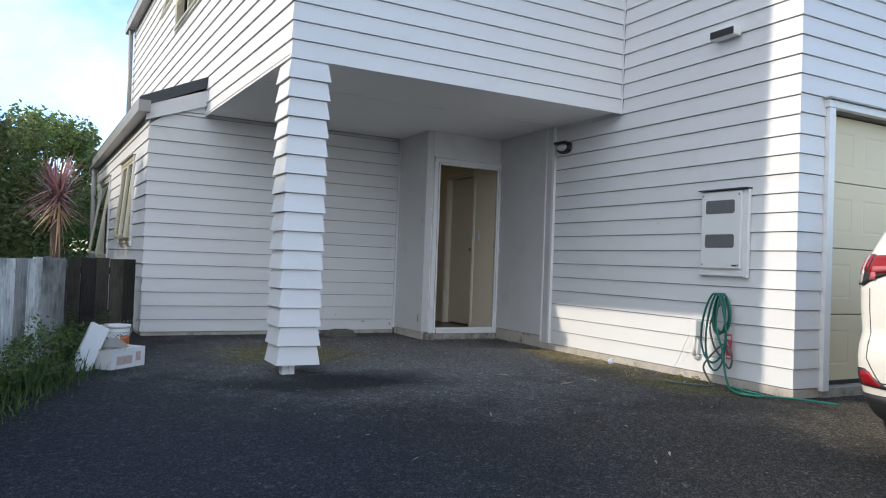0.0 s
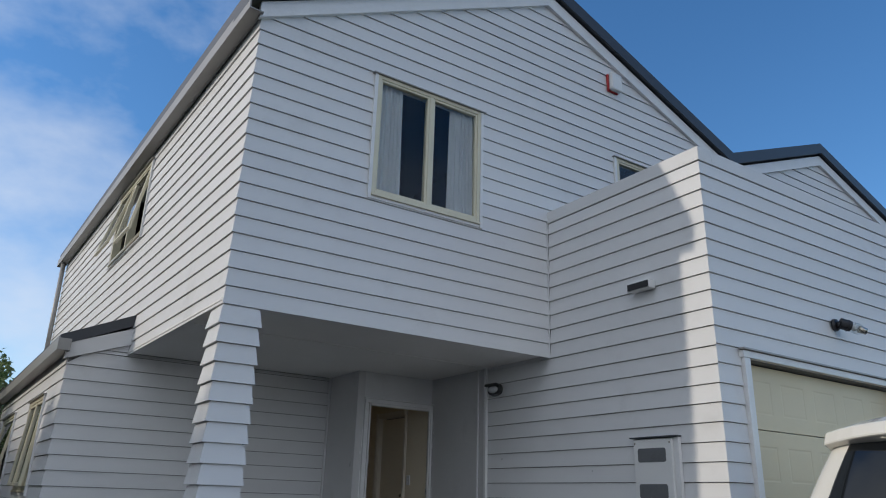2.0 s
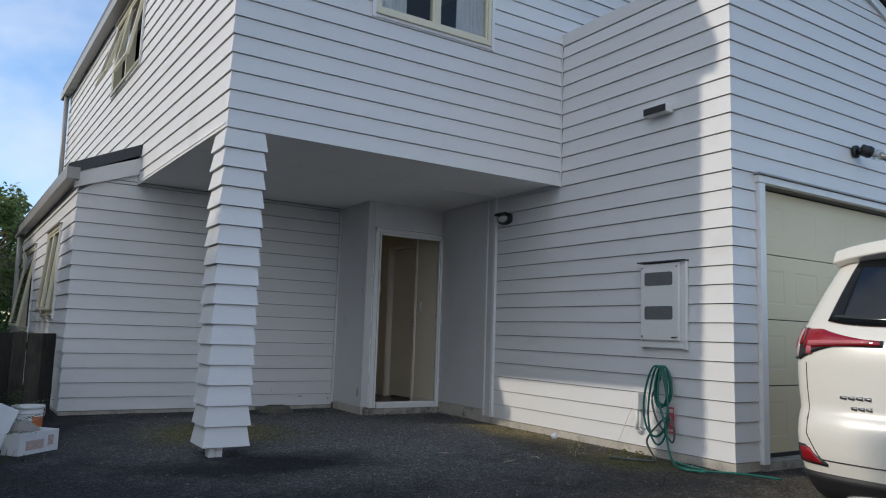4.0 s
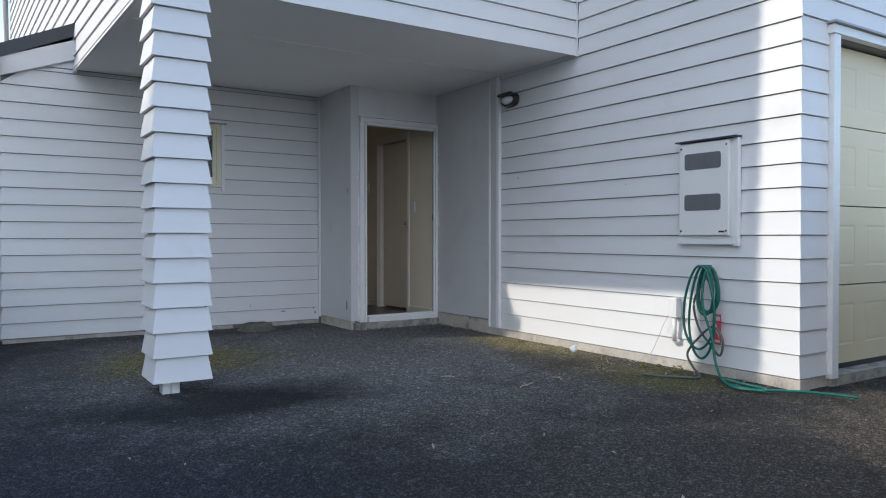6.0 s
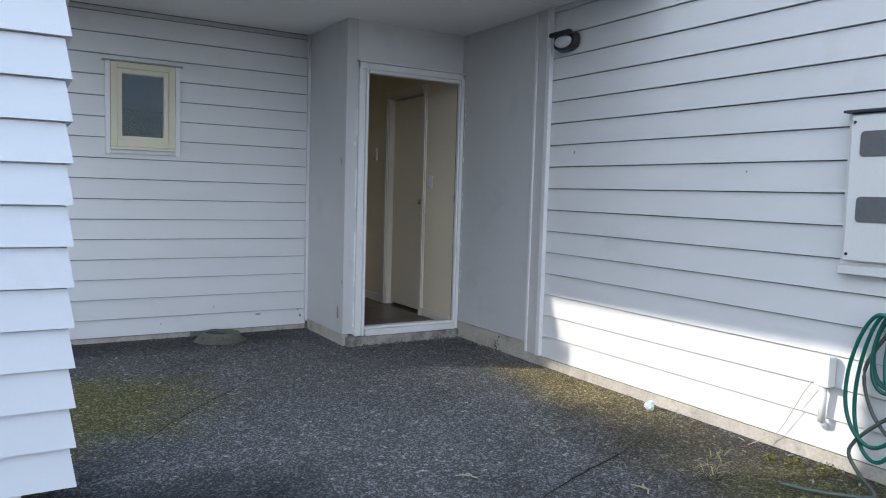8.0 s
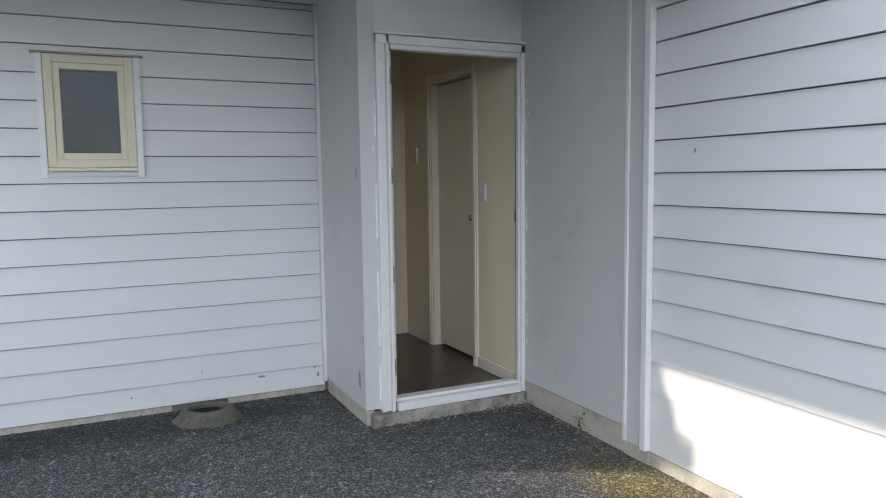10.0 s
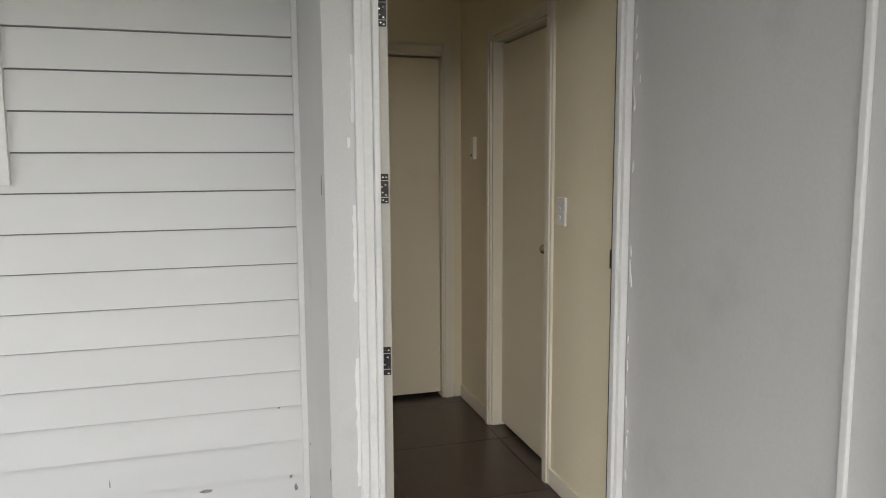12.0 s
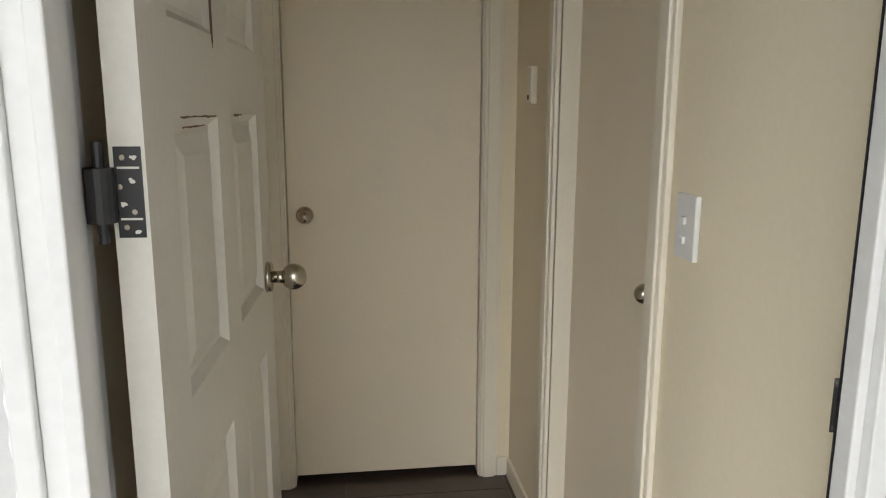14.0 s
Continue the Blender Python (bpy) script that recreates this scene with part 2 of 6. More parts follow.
def weatherboards(parent, pl, zs, lo, hi, holes=(), m0=0.0, m1=0.0):
    """Courses between the heights zs; lo(z), hi(z): the ends of a course; holes: (u0, u1, z0, z1)."""
    for z0, z1 in zip(zs, zs[1:]):
        cut = [h for h in holes if h[3] > z0 + 0.02 and h[2] < z1 - 0.02]
        if not cut:
            if hi(z0) - lo(z0) > 0.03:
                board(parent, pl, z0, z1, lo(z0), hi(z0), lo(z1), max(hi(z1), lo(z1) + 0.01), m0, m1)
            continue
        ends = [lo(z0)]
        for h in sorted(cut):
            ends += [h[0], h[1]]
        ends.append(hi(z0))
        for i in range(0, len(ends), 2):
            a, b = ends[i], ends[i + 1]
            if b - a > 0.02:
                board(parent, pl, z0, z1, a, b, lo(z1) if i == 0 else a, hi(z1) if i == len(ends) - 2 else b, m0 if i == 0 else 0, m1 if i == len(ends) - 2 else 0)
        for h in cut:
            if h[2] > z0 + 0.03:
                board(parent, pl, z0, h[2], h[0], h[1], h[0], h[1])
            if h[3] < z1 - 0.03:
                board(parent, pl, h[3], z1, h[0], h[1], h[0], h[1])


PITCH = 0.1469


def courses(first, start, top, step=PITCH):
    zs = [first]
    z = start
    while z < top - 0.02:
        if z > first + 0.02:
            zs.append(z)
        z += step
    return zs + [top]


def core(name, label, pl, u0, u1, z0, z1, holes=(), thick=0.10, material=None):
    """The wall behind the boards, with its openings."""
    bm = bmesh.new()
    for a, b, c, d in rects(u0, u1, z0, z1, holes):
        pl.slab(bm, a, b, c, d, -thick, 0.0)
    return tagged(obj(name, bm, material or M_SHEET), label, "wall", kind="structure")


# ---- plan ----
YF, XM, YG, YW, YD, XU = 5.73, 5.595, 3.79, 8.677, 7.90, 2.275
IN = 0.02
SOFFIT = 2.42
LOW = -0.042


def ground_z(x, y):
    s = min(max((4.2 - y) / 3.4, 0.0), 1.0)
    return LOW - 0.16 * s * s * (3 - 2 * s)


# ground
bm = bmesh.new()
gx = [-400, -120, -40, -15, -6] + [i * 0.5 for i in range(-6, 24)] + [14, 20, 40, 120, 400]
gy = [-400, -120, -40, -15, -6] + [i * 0.4 for i in range(-8, 26)] + [13, 20, 40, 120, 400]
gv = [[bm.verts.new((x, y, ground_z(x, y))) for y in gy] for x in gx]
for i in range(len(gx) - 1):
    for j in range(len(gy) - 1):
        bm.faces.new((gv[i][j], gv[i + 1][j], gv[i + 1][j + 1], gv[i][j + 1]))


def asphalt_material():
    m = mat("old_asphalt", (0.040, 0.040, 0.041), 0.85, var=0.5, scale=0.9, fine=30, bump=0.0)
    n, l = m.node_tree.nodes, m.node_tree.links
    p = n["Principled BSDF"]
    p.inputs["Specular IOR Level"].default_value = 0.22
    src = p.inputs["Base Color"].links[0].from_socket
    tc = n.new("ShaderNodeTexCoord")

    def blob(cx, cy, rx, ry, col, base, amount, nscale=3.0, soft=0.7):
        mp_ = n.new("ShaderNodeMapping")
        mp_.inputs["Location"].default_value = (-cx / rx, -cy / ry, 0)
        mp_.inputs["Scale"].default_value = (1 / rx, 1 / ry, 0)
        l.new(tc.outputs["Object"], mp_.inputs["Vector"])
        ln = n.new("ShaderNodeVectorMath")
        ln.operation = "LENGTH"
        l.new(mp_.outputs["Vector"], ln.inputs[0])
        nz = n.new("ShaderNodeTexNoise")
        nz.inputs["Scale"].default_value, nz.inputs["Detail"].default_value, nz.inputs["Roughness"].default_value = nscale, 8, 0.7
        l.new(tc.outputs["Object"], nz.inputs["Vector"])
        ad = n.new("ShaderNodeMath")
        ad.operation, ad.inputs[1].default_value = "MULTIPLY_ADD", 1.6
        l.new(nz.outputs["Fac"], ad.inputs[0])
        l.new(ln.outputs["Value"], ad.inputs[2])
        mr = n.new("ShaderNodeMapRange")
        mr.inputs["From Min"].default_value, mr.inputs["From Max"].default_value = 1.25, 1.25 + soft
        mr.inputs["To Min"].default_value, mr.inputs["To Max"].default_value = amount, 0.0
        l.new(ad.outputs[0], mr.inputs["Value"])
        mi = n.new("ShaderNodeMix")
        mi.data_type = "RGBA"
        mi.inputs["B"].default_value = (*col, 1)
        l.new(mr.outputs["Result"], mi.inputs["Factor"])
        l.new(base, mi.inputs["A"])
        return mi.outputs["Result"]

    def chips(scale, lo, hi, dark, light, src):
        """Stones of one size set in the binder, each of its own shade."""
        vo = n.new("ShaderNodeTexVoronoi")
        vo.inputs["Scale"].default_value = scale
        l.new(tc.outputs["Object"], vo.inputs["Vector"])
        sep = n.new("ShaderNodeSeparateColor")
        l.new(vo.outputs["Color"], sep.inputs["Color"])
        vr = n.new("ShaderNodeMapRange")
        vr.inputs["From Min"].default_value, vr.inputs["From Max"].default_value = lo, hi
        vr.inputs["To Min"].default_value, vr.inputs["To Max"].default_value = dark, light
        l.new(sep.outputs["Red"], vr.inputs["Value"])
        mu = n.new("ShaderNodeMix")
        mu.data_type, mu.blend_type = "RGBA", "MULTIPLY"
        mu.inputs["Factor"].default_value = 1.0
        l.new(src, mu.inputs["A"])
        l.new(vr.outputs["Result"], mu.inputs["B"])
        return mu.outputs["Result"], vo.outputs["Distance"]

    # worn pale chip under the porch, moss, darker patches by the post and wing, brown soil by the wall with sunlight
    # in its tan part
    src = blob(4.1, 1.6, 2.6, 2.6, (0.062, 0.056, 0.044), src, 0.75, 2.0, 1.1)
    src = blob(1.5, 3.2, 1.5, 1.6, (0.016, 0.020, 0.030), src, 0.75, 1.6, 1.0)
    src = blob(4.0, 6.6, 1.9, 1.9, (0.18, 0.18, 0.176), src, 0.9, 2.2, 1.1)
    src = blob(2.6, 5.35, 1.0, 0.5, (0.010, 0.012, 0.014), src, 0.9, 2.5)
    src = blob(2.75, 7.0, 0.75, 0.75, (0.15, 0.135, 0.03), src, 0.75, 3.0)
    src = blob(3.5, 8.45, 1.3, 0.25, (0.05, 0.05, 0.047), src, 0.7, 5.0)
    # soil raised to bright tan, painting in the sun strip at the wall foot
    src = blob(5.42, 6.1, 0.36, 0.9, (0.26, 0.215, 0.10), src, 0.85, 4.0)
    src = blob(5.2, 5.0, 0.5, 1.2, (0.085, 0.075, 0.05), src, 0.8, 4.0)
    src = blob(5.25, 4.45, 0.45, 0.4, (0.12, 0.12, 0.04), src, 0.6, 5.0)
    src = blob(5.9, 2.9, 1.2, 0.8, (0.15, 0.125, 0.09), src, 0.85, 4.0)
    src, _ = chips(46.0, 0.85, 1.0, 0.92, 1.7, src)
    src, height = chips(125.0, 0.5, 1.0, 0.62, 2.2, src)
    l.new(src, p.inputs["Base Color"])
    bp = n.new("ShaderNodeBump")
    bp.inputs["Strength"].default_value, bp.inputs["Distance"].default_value = 1.0, 0.008
    bp.invert = True
    l.new(height, bp.inputs["Height"])
    l.new(bp.outputs["Normal"], p.inputs["Normal"])
    return m


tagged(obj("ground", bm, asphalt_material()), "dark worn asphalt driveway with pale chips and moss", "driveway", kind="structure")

# ---- upper storey ----
APEX_X, APEX_Z = 5.65, 6.70
EAVE_Z = 5.04
SL = (APEX_Z - EAVE_Z) / (APEX_X - XU)
VAL_X, VAL_Z = 8.95, 5.36
APEX2_X, APEX2_Z = 11.3, 6.24
SR = (APEX_Z - VAL_Z) / (VAL_X - APEX_X)
front = Plane(0, YF + IN, 1, YF + IN)
WIN1 = (3.47, 4.69, 3.63, 4.87)
WIN2 = (6.70, 7.75, 4.10, 4.95)


def front_top(x):
    if x < APEX_X:
        return EAVE_Z + (x - XU) * SL
    if x < VAL_X:
        return APEX_Z - (x - APEX_X) * SR
    return APEX2_Z - abs(x - APEX2_X) * (APEX2_Z - VAL_Z) / (APEX2_X - VAL_X)


bm = bmesh.new()
for a, b, c, d in rects(XU + IN, 13.9, SOFFIT + 0.02, EAVE_Z, [WIN1, WIN2]):
    front.slab(bm, a, b, c, d, -0.1, 0)
extrude(bm, [(XU + IN, EAVE_Z), (13.9, EAVE_Z), (13.9, front_top(13.9)), (APEX2_X, APEX2_Z), (VAL_X, VAL_Z), (APEX_X, APEX_Z)], lambda u, z: front.at(u, z, 0), lambda u, z: front.at(u, z, -0.1))
wall_front = tagged(obj("wall_front_upper", bm, M_LAPSHADE), "white painted weatherboard gable wall of the upper storey", "wall", kind="structure")
zs = courses(2.388, 2.388, APEX_Z - 0.05)
weatherboards(wall_front, front, zs, lambda z: XU + IN if z < EAVE_Z else XU + (z - EAVE_Z) / SL, lambda z: XM - 0.005 if z < 3.9 else min(VAL_X, APEX_X + (APEX_Z - z) / SR), [WIN1, WIN2], m0=1.0)
weatherboards(wall_front, front, [z for z in zs if VAL_Z - 0.1 < z < APEX2_Z], lambda z: max(VAL_X + 0.01, APEX2_X - (APEX2_Z - z) / 0.374), lambda z: min(13.9, APEX2_X + (APEX2_Z - z) / 0.374))

BACK_Y, BACK_X = 15.2, 1.92
left = Plane(BACK_X + IN, BACK_Y, XU + IN, YF)
LL = left.length


def left_u(y):
    return LL * (BACK_Y - y) / (BACK_Y - YF)


WIN3 = (left_u(10.75), left_u(9.1), 3.92, 4.90)
wall_left = core("wall_left_upper", "sunlit white weatherboard side wall of the upper storey", left, 0, LL - 0.1, SOFFIT + 0.02, EAVE_Z, [WIN3], material=M_LAPSHADE)
weatherboards(wall_left, left, courses(2.388, 2.388, EAVE_Z), lambda z: 0.0, lambda z: LL - IN, [WIN3], m1=1.0)
core("wall_back_upper", "plain rear wall of the house", Plane(13.9, 15.2, 1.95, 15.2), 0, 11.95, 0, EAVE_Z)
core("wall_right_upper", "plain side wall of the house", Plane(13.9, 5.95, 13.9, 15.05), 0, 9.1, 0, EAVE_Z)

# roofs
def slope_slab(bm, p, q, r, s, t):
    """A roof slab from four corners of its top, t thick."""
    top = [Vector(v) for v in (p, q, r, s)]
    a = [bm.verts.new(v) for v in top]
    b = [bm.verts.new(v - Vector((0, 0, t))) for v in top]
    bm.faces.new(a)
    bm.faces.new(b[::-1])
    for i in range(4):
        j = (i + 1) % 4
        bm.faces.new((a[i], a[j], b[j], b[i]))
    return bm


RT = 0.29
roof = thing("roof_main", "dark grey metal gable roof with white barge boards", "roof", kind="structure")
yb0, yb1 = YF - 0.09, 15.45
lx = XU - 0.13
part("roof_slope", slope_slab(bmesh.new(), (lx, yb0, EAVE_Z + RT - 0.13 * SL), (APEX_X, yb0, APEX_Z + RT + 0.02), (APEX_X, yb1, APEX_Z + RT + 0.02), (lx - 0.34, yb1, EAVE_Z + RT - 0.13 * SL), 0.17), M_ROOF, roof)
part("roof_slope", slope_slab(bmesh.new(), (APEX_X, yb0, APEX_Z + RT + 0.02), (VAL_X, yb0, VAL_Z + RT + 0.02), (VAL_X, yb1, VAL_Z + RT + 0.02), (APEX_X, yb1, APEX_Z + RT + 0.02), 0.17), M_ROOF, roof)
part("roof_slope", slope_slab(bmesh.new(), (VAL_X, yb0, VAL_Z + RT + 0.02), (APEX2_X, yb0, APEX2_Z + RT + 0.02), (APEX2_X, yb1, APEX2_Z + RT + 0.02), (VAL_X, yb1, VAL_Z + RT + 0.02), 0.17), M_ROOF, roof)
part("roof_slope", slope_slab(bmesh.new(), (APEX2_X, yb0, APEX2_Z + RT + 0.02), (14.1, yb0, front_top(14.1) + RT + 0.02), (14.1, yb1, front_top(14.1) + RT + 0.02), (APEX2_X, yb1, APEX2_Z + RT + 0.02), 0.17), M_ROOF, roof)
for xa, xb in ((XU - 0.02, APEX_X), (APEX_X, VAL_X), (VAL_X, APEX2_X), (APEX2_X, 14.0)):
    za, zb = front_top(xa + (0.001 if xa > XU else 0)), front_top(xb - 0.001)
    bm = bmesh.new()
    extrude(bm, [(xa, za - 0.05), (xb, zb - 0.05), (xb, zb + 0.11), (xa, za + 0.11)], lambda u, z: (u, YF - 0.035, z), lambda u, z: (u, YF + 0.018, z))
    part("barge_board", bm, M_TRIM, roof, "white barge board")

# gutter along the left eave: front lip, sole, back
bm = bmesh.new()
for (o0, o1, z0, z1) in ((0.14, 0.152, -0.02, 0.10), (0.02, 0.152, -0.03, -0.02)):
    left.slab(bm, -0.2, LL + 0.07, EAVE_Z + z0, EAVE_Z + z1, o0, o1)
gutter = tagged(obj("gutter", bm, M_GUTTER), "grey metal eaves gutter", "gutter")
dp = bmesh.new()
cyl(dp, left.at(0.15, 5.0, 0.09), left.at(0.15, 2.6, 0.06), 0.04)
tagged(obj("downpipe", dp, M_GUTTER, True), "grey round downpipe at the back corner", "downpipe")

# ---- soffit ----
left_x = lambda y: XU + (BACK_X - XU) * (y - YF) / (BACK_Y - YF)
bm = extrude(bmesh.new(), [(left_x(YF) - 0.004, YF + 0.03), (XM - 0.002, YF + 0.03), (XM - 0.002, YD + 0.02), (4.574, YD + 0.02), (4.574, YW - 0.002), (left_x(YW) - 0.004, YW - 0.002)], lambda x, y: (x, y, SOFFIT), lambda x, y: (x, y, SOFFIT + 0.015))
porch_ceiling = tagged(obj("ceiling_porch", bm, M_SOFFIT), "off-white painted sheet soffit over the porch", "soffit", kind="structure")
part("joint_strip", B(XU + 0.06, XM - 0.004, 6.71, 6.73, SOFFIT - 0.006, SOFFIT), M_SOFFIT, porch_ceiling)

# ---- wall with the meter box, and garage ----
meter = Plane(XM + IN, 6.80, XM + IN, YG)
PAR = 3.95
ML = meter.length
wall_meter = core("wall_garage_side", "white weatherboard side wall of the garage", meter, 0, ML - 0.02, -0.05, PAR - 0.02, material=M_LAPSHADE)
weatherboards(wall_meter, meter, courses(0.022, 0.022, 2.386), lambda z: 0.012, lambda z: ML - IN, m1=1.0)
weatherboards(wall_meter, meter, courses(2.386, 2.386, 3.83), lambda z: 6.80 - YF + 0.005, lambda z: ML - IN, m1=1.0)
part("soffit_bead", B(XM - 0.003, XM + 0.018, YF + 0.02, 6.786, 2.387, 2.419), M_BOARD, wall_meter)
part("corner_bead", B(XM - 0.008, XM + 0.006, YF - 0.002, YF + 0.018, 2.388, 3.84), M_BOARD, wall_meter)
garage = Plane(XM + IN, YG + IN, 13.0, YG + IN)
GD = (0.36, 2.80, -0.2, 2.16)
wall_gar = core("wall_garage_front", "white weatherboard garage front with parapet", garage, 0, garage.length, -0.2, PAR - 0.02, [GD], material=M_LAPSHADE)
weatherboards(wall_gar, garage, courses(0.022, 0.022, 2.092), lambda z: 0.0, lambda z: 0.285, m0=1.0)
weatherboards(wall_gar, garage, courses(2.092, 2.092, 3.83), lambda z: 0.0, lambda z: garage.length, [(0.285, 2.9, 2.0, 2.235)], m0=1.0)
weatherboards(wall_gar, garage, courses(0.022, 0.022, 2.092), lambda z: 2.88, lambda z: garage.length)
# parapet capping: a plain folded band
bm = bmesh.new()
box(bm, XM + 0.006, XM + 0.19, YG + 0.006, YF + 0.012, 3.842, PAR + 0.02)
box(bm, XM + 0.19, 13.0, YG + 0.006, YG + 0.18, 3.842, PAR + 0.02)
capping = tagged(obj("parapet_capping", bm, M_BOARD, bevel=0.004), "plain painted parapet capping", "trim", kind="structure")
tagged(obj("roof_garage", B(XM + 0.12, 12.9, YG + 0.12, YF + 0.02, 3.3, 3.36), M_ROOF), "flat dark roof behind the garage parapet", "roof", kind="structure")
core("wall_garage_far", "plain far wall of the garage", Plane(13.0, YG + 0.03, 13.0, YF), 0, YF - YG, -0.2, PAR - 0.02)

# ---- lower wing ----
WX = 1.585
wing = Plane(0, YW + IN, 1, YW + IN)
WINW = (3.05, 3.50, 1.42, 2.035)
WS = 0.38


def wing_top(x):
    return 2.33 + (x - WX) * WS if x < XU else SOFFIT + 0.06


bm = bmesh.new()
for a, b, c, d in rects(WX + IN, 4.60, -0.05, 2.34, [WINW]):
    wing.slab(bm, a, b, c, d, -0.1, 0)
extrude(bm, [(WX + IN, 2.34), (4.60, 2.34), (4.60, 2.44), (XU + 0.1, 2.44), (XU + 0.1, 2.63), (XU, 2.63)], lambda u, z: wing.at(u, z, 0), lambda u, z: wing.at(u, z, -0.1))
wall_wing = tagged(obj("wall_wing_front", bm, M_LAPSHADE), "white weatherboard wall of the lower wing under the porch", "wall", kind="structure")
wz = courses(-0.004, 0.129, 2.418, 0.15)
weatherboards(wall_wing, wing, wz, lambda z: WX + IN if z < 2.32 else WX + IN + (z - 2.31) / WS, lambda z: 4.562, [WINW], m0=1.0)
weatherboards(wall_wing, wing, [2.418, 2.529, 2.62], lambda z: WX + (z - 2.31) / WS, lambda z: XU + 0.02)
wl_ = Plane(1.40 + IN, BACK_Y, WX + IN, YW)
WLL = wl_.length


def wu(y):
    return WLL * (BACK_Y - y) / (BACK_Y - YW)


WIN4 = (wu(10.95), wu(9.75), 0.98, 2.02)
WIN5 = (wu(14.2), wu(12.6), 0.75, 2.02)
wall_wl = core("wall_wing_side", "white weatherboard garden side of the lower wing", wl_, 0, WLL - 0.1, -0.05, 2.4, [WIN4, WIN5], material=M_LAPSHADE)
weatherboards(wall_wl, wl_, courses(-0.004, 0.129, 2.379, 0.15), lambda z: 0.0, lambda z: WLL - IN, [WIN4, WIN5], m1=1.0)
lean = thing("roof_wing", "dark lean-to metal roof with pale barge board", "roof", kind="structure")
part("roof_slope", slope_slab(bmesh.new(), (WX - 0.10, YW - 0.045, 2.52), (XU - 0.02, YW - 0.045, 2.87), (1.93, BACK_Y + 0.2, 2.87), (1.27, BACK_Y + 0.2, 2.52), 0.12), M_ROOF, lean)
bm = bmesh.new()
extrude(bm, [(WX - 0.03, 2.28), (XU - 0.003, 2.54), (XU - 0.003, 2.72), (WX - 0.03, 2.44)], lambda u, z: (u, YW - 0.035, z), lambda u, z: (u, YW + 0.015, z))
part("barge_board", bm, M_BOARD, lean)
bm = bmesh.new()
wl_.slab(bm, -0.2, WLL + 0.13, 2.36, 2.48, 0.13, 0.142)
wl_.slab(bm, -0.2, WLL + 0.13, 2.35, 2.36, 0.02, 0.142)
wl_.slab(bm, WLL + 0.118, WLL + 0.13, 2.36, 2.47, 0.02, 0.13)
tagged(obj("gutter", bm, M_GUTTER), "grey gutter along the lean-to roof", "gutter")
dp = bmesh.new()
cyl(dp, wl_.at(0.3, 2.4, 0.09), wl_.at(0.3, 0.0, 0.06), 0.04)
tagged(obj("downpipe", dp, M_GUTTER, True), "grey downpipe at the far end of the wing", "downpipe")

# ---- entrance ----
al = Plane(4.575, YW, 4.575, YD)
wall_al = core("wall_alcove_left", "plain painted sheet return wall beside the entrance", al, 0, al.length, 0.048, SOFFIT + 0.015, thick=0.09)
en = Plane(0, YD, 1, YD)
DOOR = (4.722, 5.592, -0.06, 2.06)
wall_en = core("wall_entrance", "plain painted sheet wall round the entrance door", en, 4.6655, XM - 0.001, -0.05, SOFFIT + 0.015, [DOOR], thick=0.09, material=M_BOARD)
pr = Plane(XM, YD, XM, 6.80)
wall_pr = core("wall_alcove_right", "plain painted sheet wall panel beside the entrance", pr, -0.093, 1.1, 0.095, SOFFIT + 0.015, thick=0.09)
# corner battens between panel and boards
part("cover_strip", B(XM - 0.008, XM + 0.004, 6.7955, 6.914, 0.03, SOFFIT), M_SHEET, wall_pr)
part("batten", B(XM - 0.018, XM + 0.004, 6.915, 6.936, 0.03, SOFFIT), M_TRIM, wall_pr, bevel=0.003)
part("batten", B(XM - 0.030, XM + 0.004, 6.757, 6.795, 0.03, SOFFIT), M_TRIM, wall_pr, bevel=0.003)
part("corner_bead", B(4.553, 4.5745, YW - 0.025, YW - 0.001, 0.03, SOFFIT), M_TRIM, wall_al)

# ---- porch post ----
post = thing("porch_post", "square porch post clad in white flared weatherboards", "post")
PX0, PX1, PY0, PY1 = 2.285, 2.575, YF + 0.012, YF + 0.312
pz = courses(0.037, 0.184, 2.388)
for z0, z1 in zip(pz, pz[1:]):
    bm = bmesh.new()
    a, b = 0.026, 0.004
    z1 -= 0.006
    lo_ = [(PX0 - a, PY0 - a), (PX1 + a, PY0 - a), (PX1 + a, PY1 + a), (PX0 - a, PY1 + a)]
    hi_ = [(PX0 - b, PY0 - b), (PX1 + b, PY0 - b), (PX1 + b, PY1 + b), (PX0 - b, PY1 + b)]
    va = [bm.verts.new((*p, z0)) for p in lo_]
    vb = [bm.verts.new((*p, z1)) for p in hi_]
    bm.faces.new(va)
    bm.faces.new(vb)
    for i in range(4):
        bm.faces.new((va[i], va[(i + 1) % 4], vb[(i + 1) % 4], vb[i]))
    part("weatherboard", bm, M_BOARD, post)
part("core", B(PX0 + 0.01, PX1 - 0.01, PY0 + 0.01, PY1 - 0.01, 0.1, SOFFIT), M_SHEET, post)
part("post_foot", B(2.325, 2.372, YF + 0.06, YF + 0.15, -0.06, 0.10), M_TRIM, post, bevel=0.003)
part("post_foot", B(2.376, 2.425, YF + 0.06, YF + 0.15, -0.06, 0.10), M_TRIM, post, bevel=0.003)

# ---- foundations ----
bm = bmesh.new()
wing.slab(bm, WX + 0.03, 3.62, -0.12, -0.006, -0.09, 0.004)
wing.slab(bm, 3.95, 4.565, -0.10, -0.006, -0.09, 0.004)
meter.slab(bm, 0.0, ML, -0.06, 0.021, -0.09, 0.016)
garage.slab(bm, -0.008, 0.34, -0.2, 0.021, -0.09, 0.007)
wl_.slab(bm, 0, WLL, -0.12, -0.006, -0.09, 0.004)
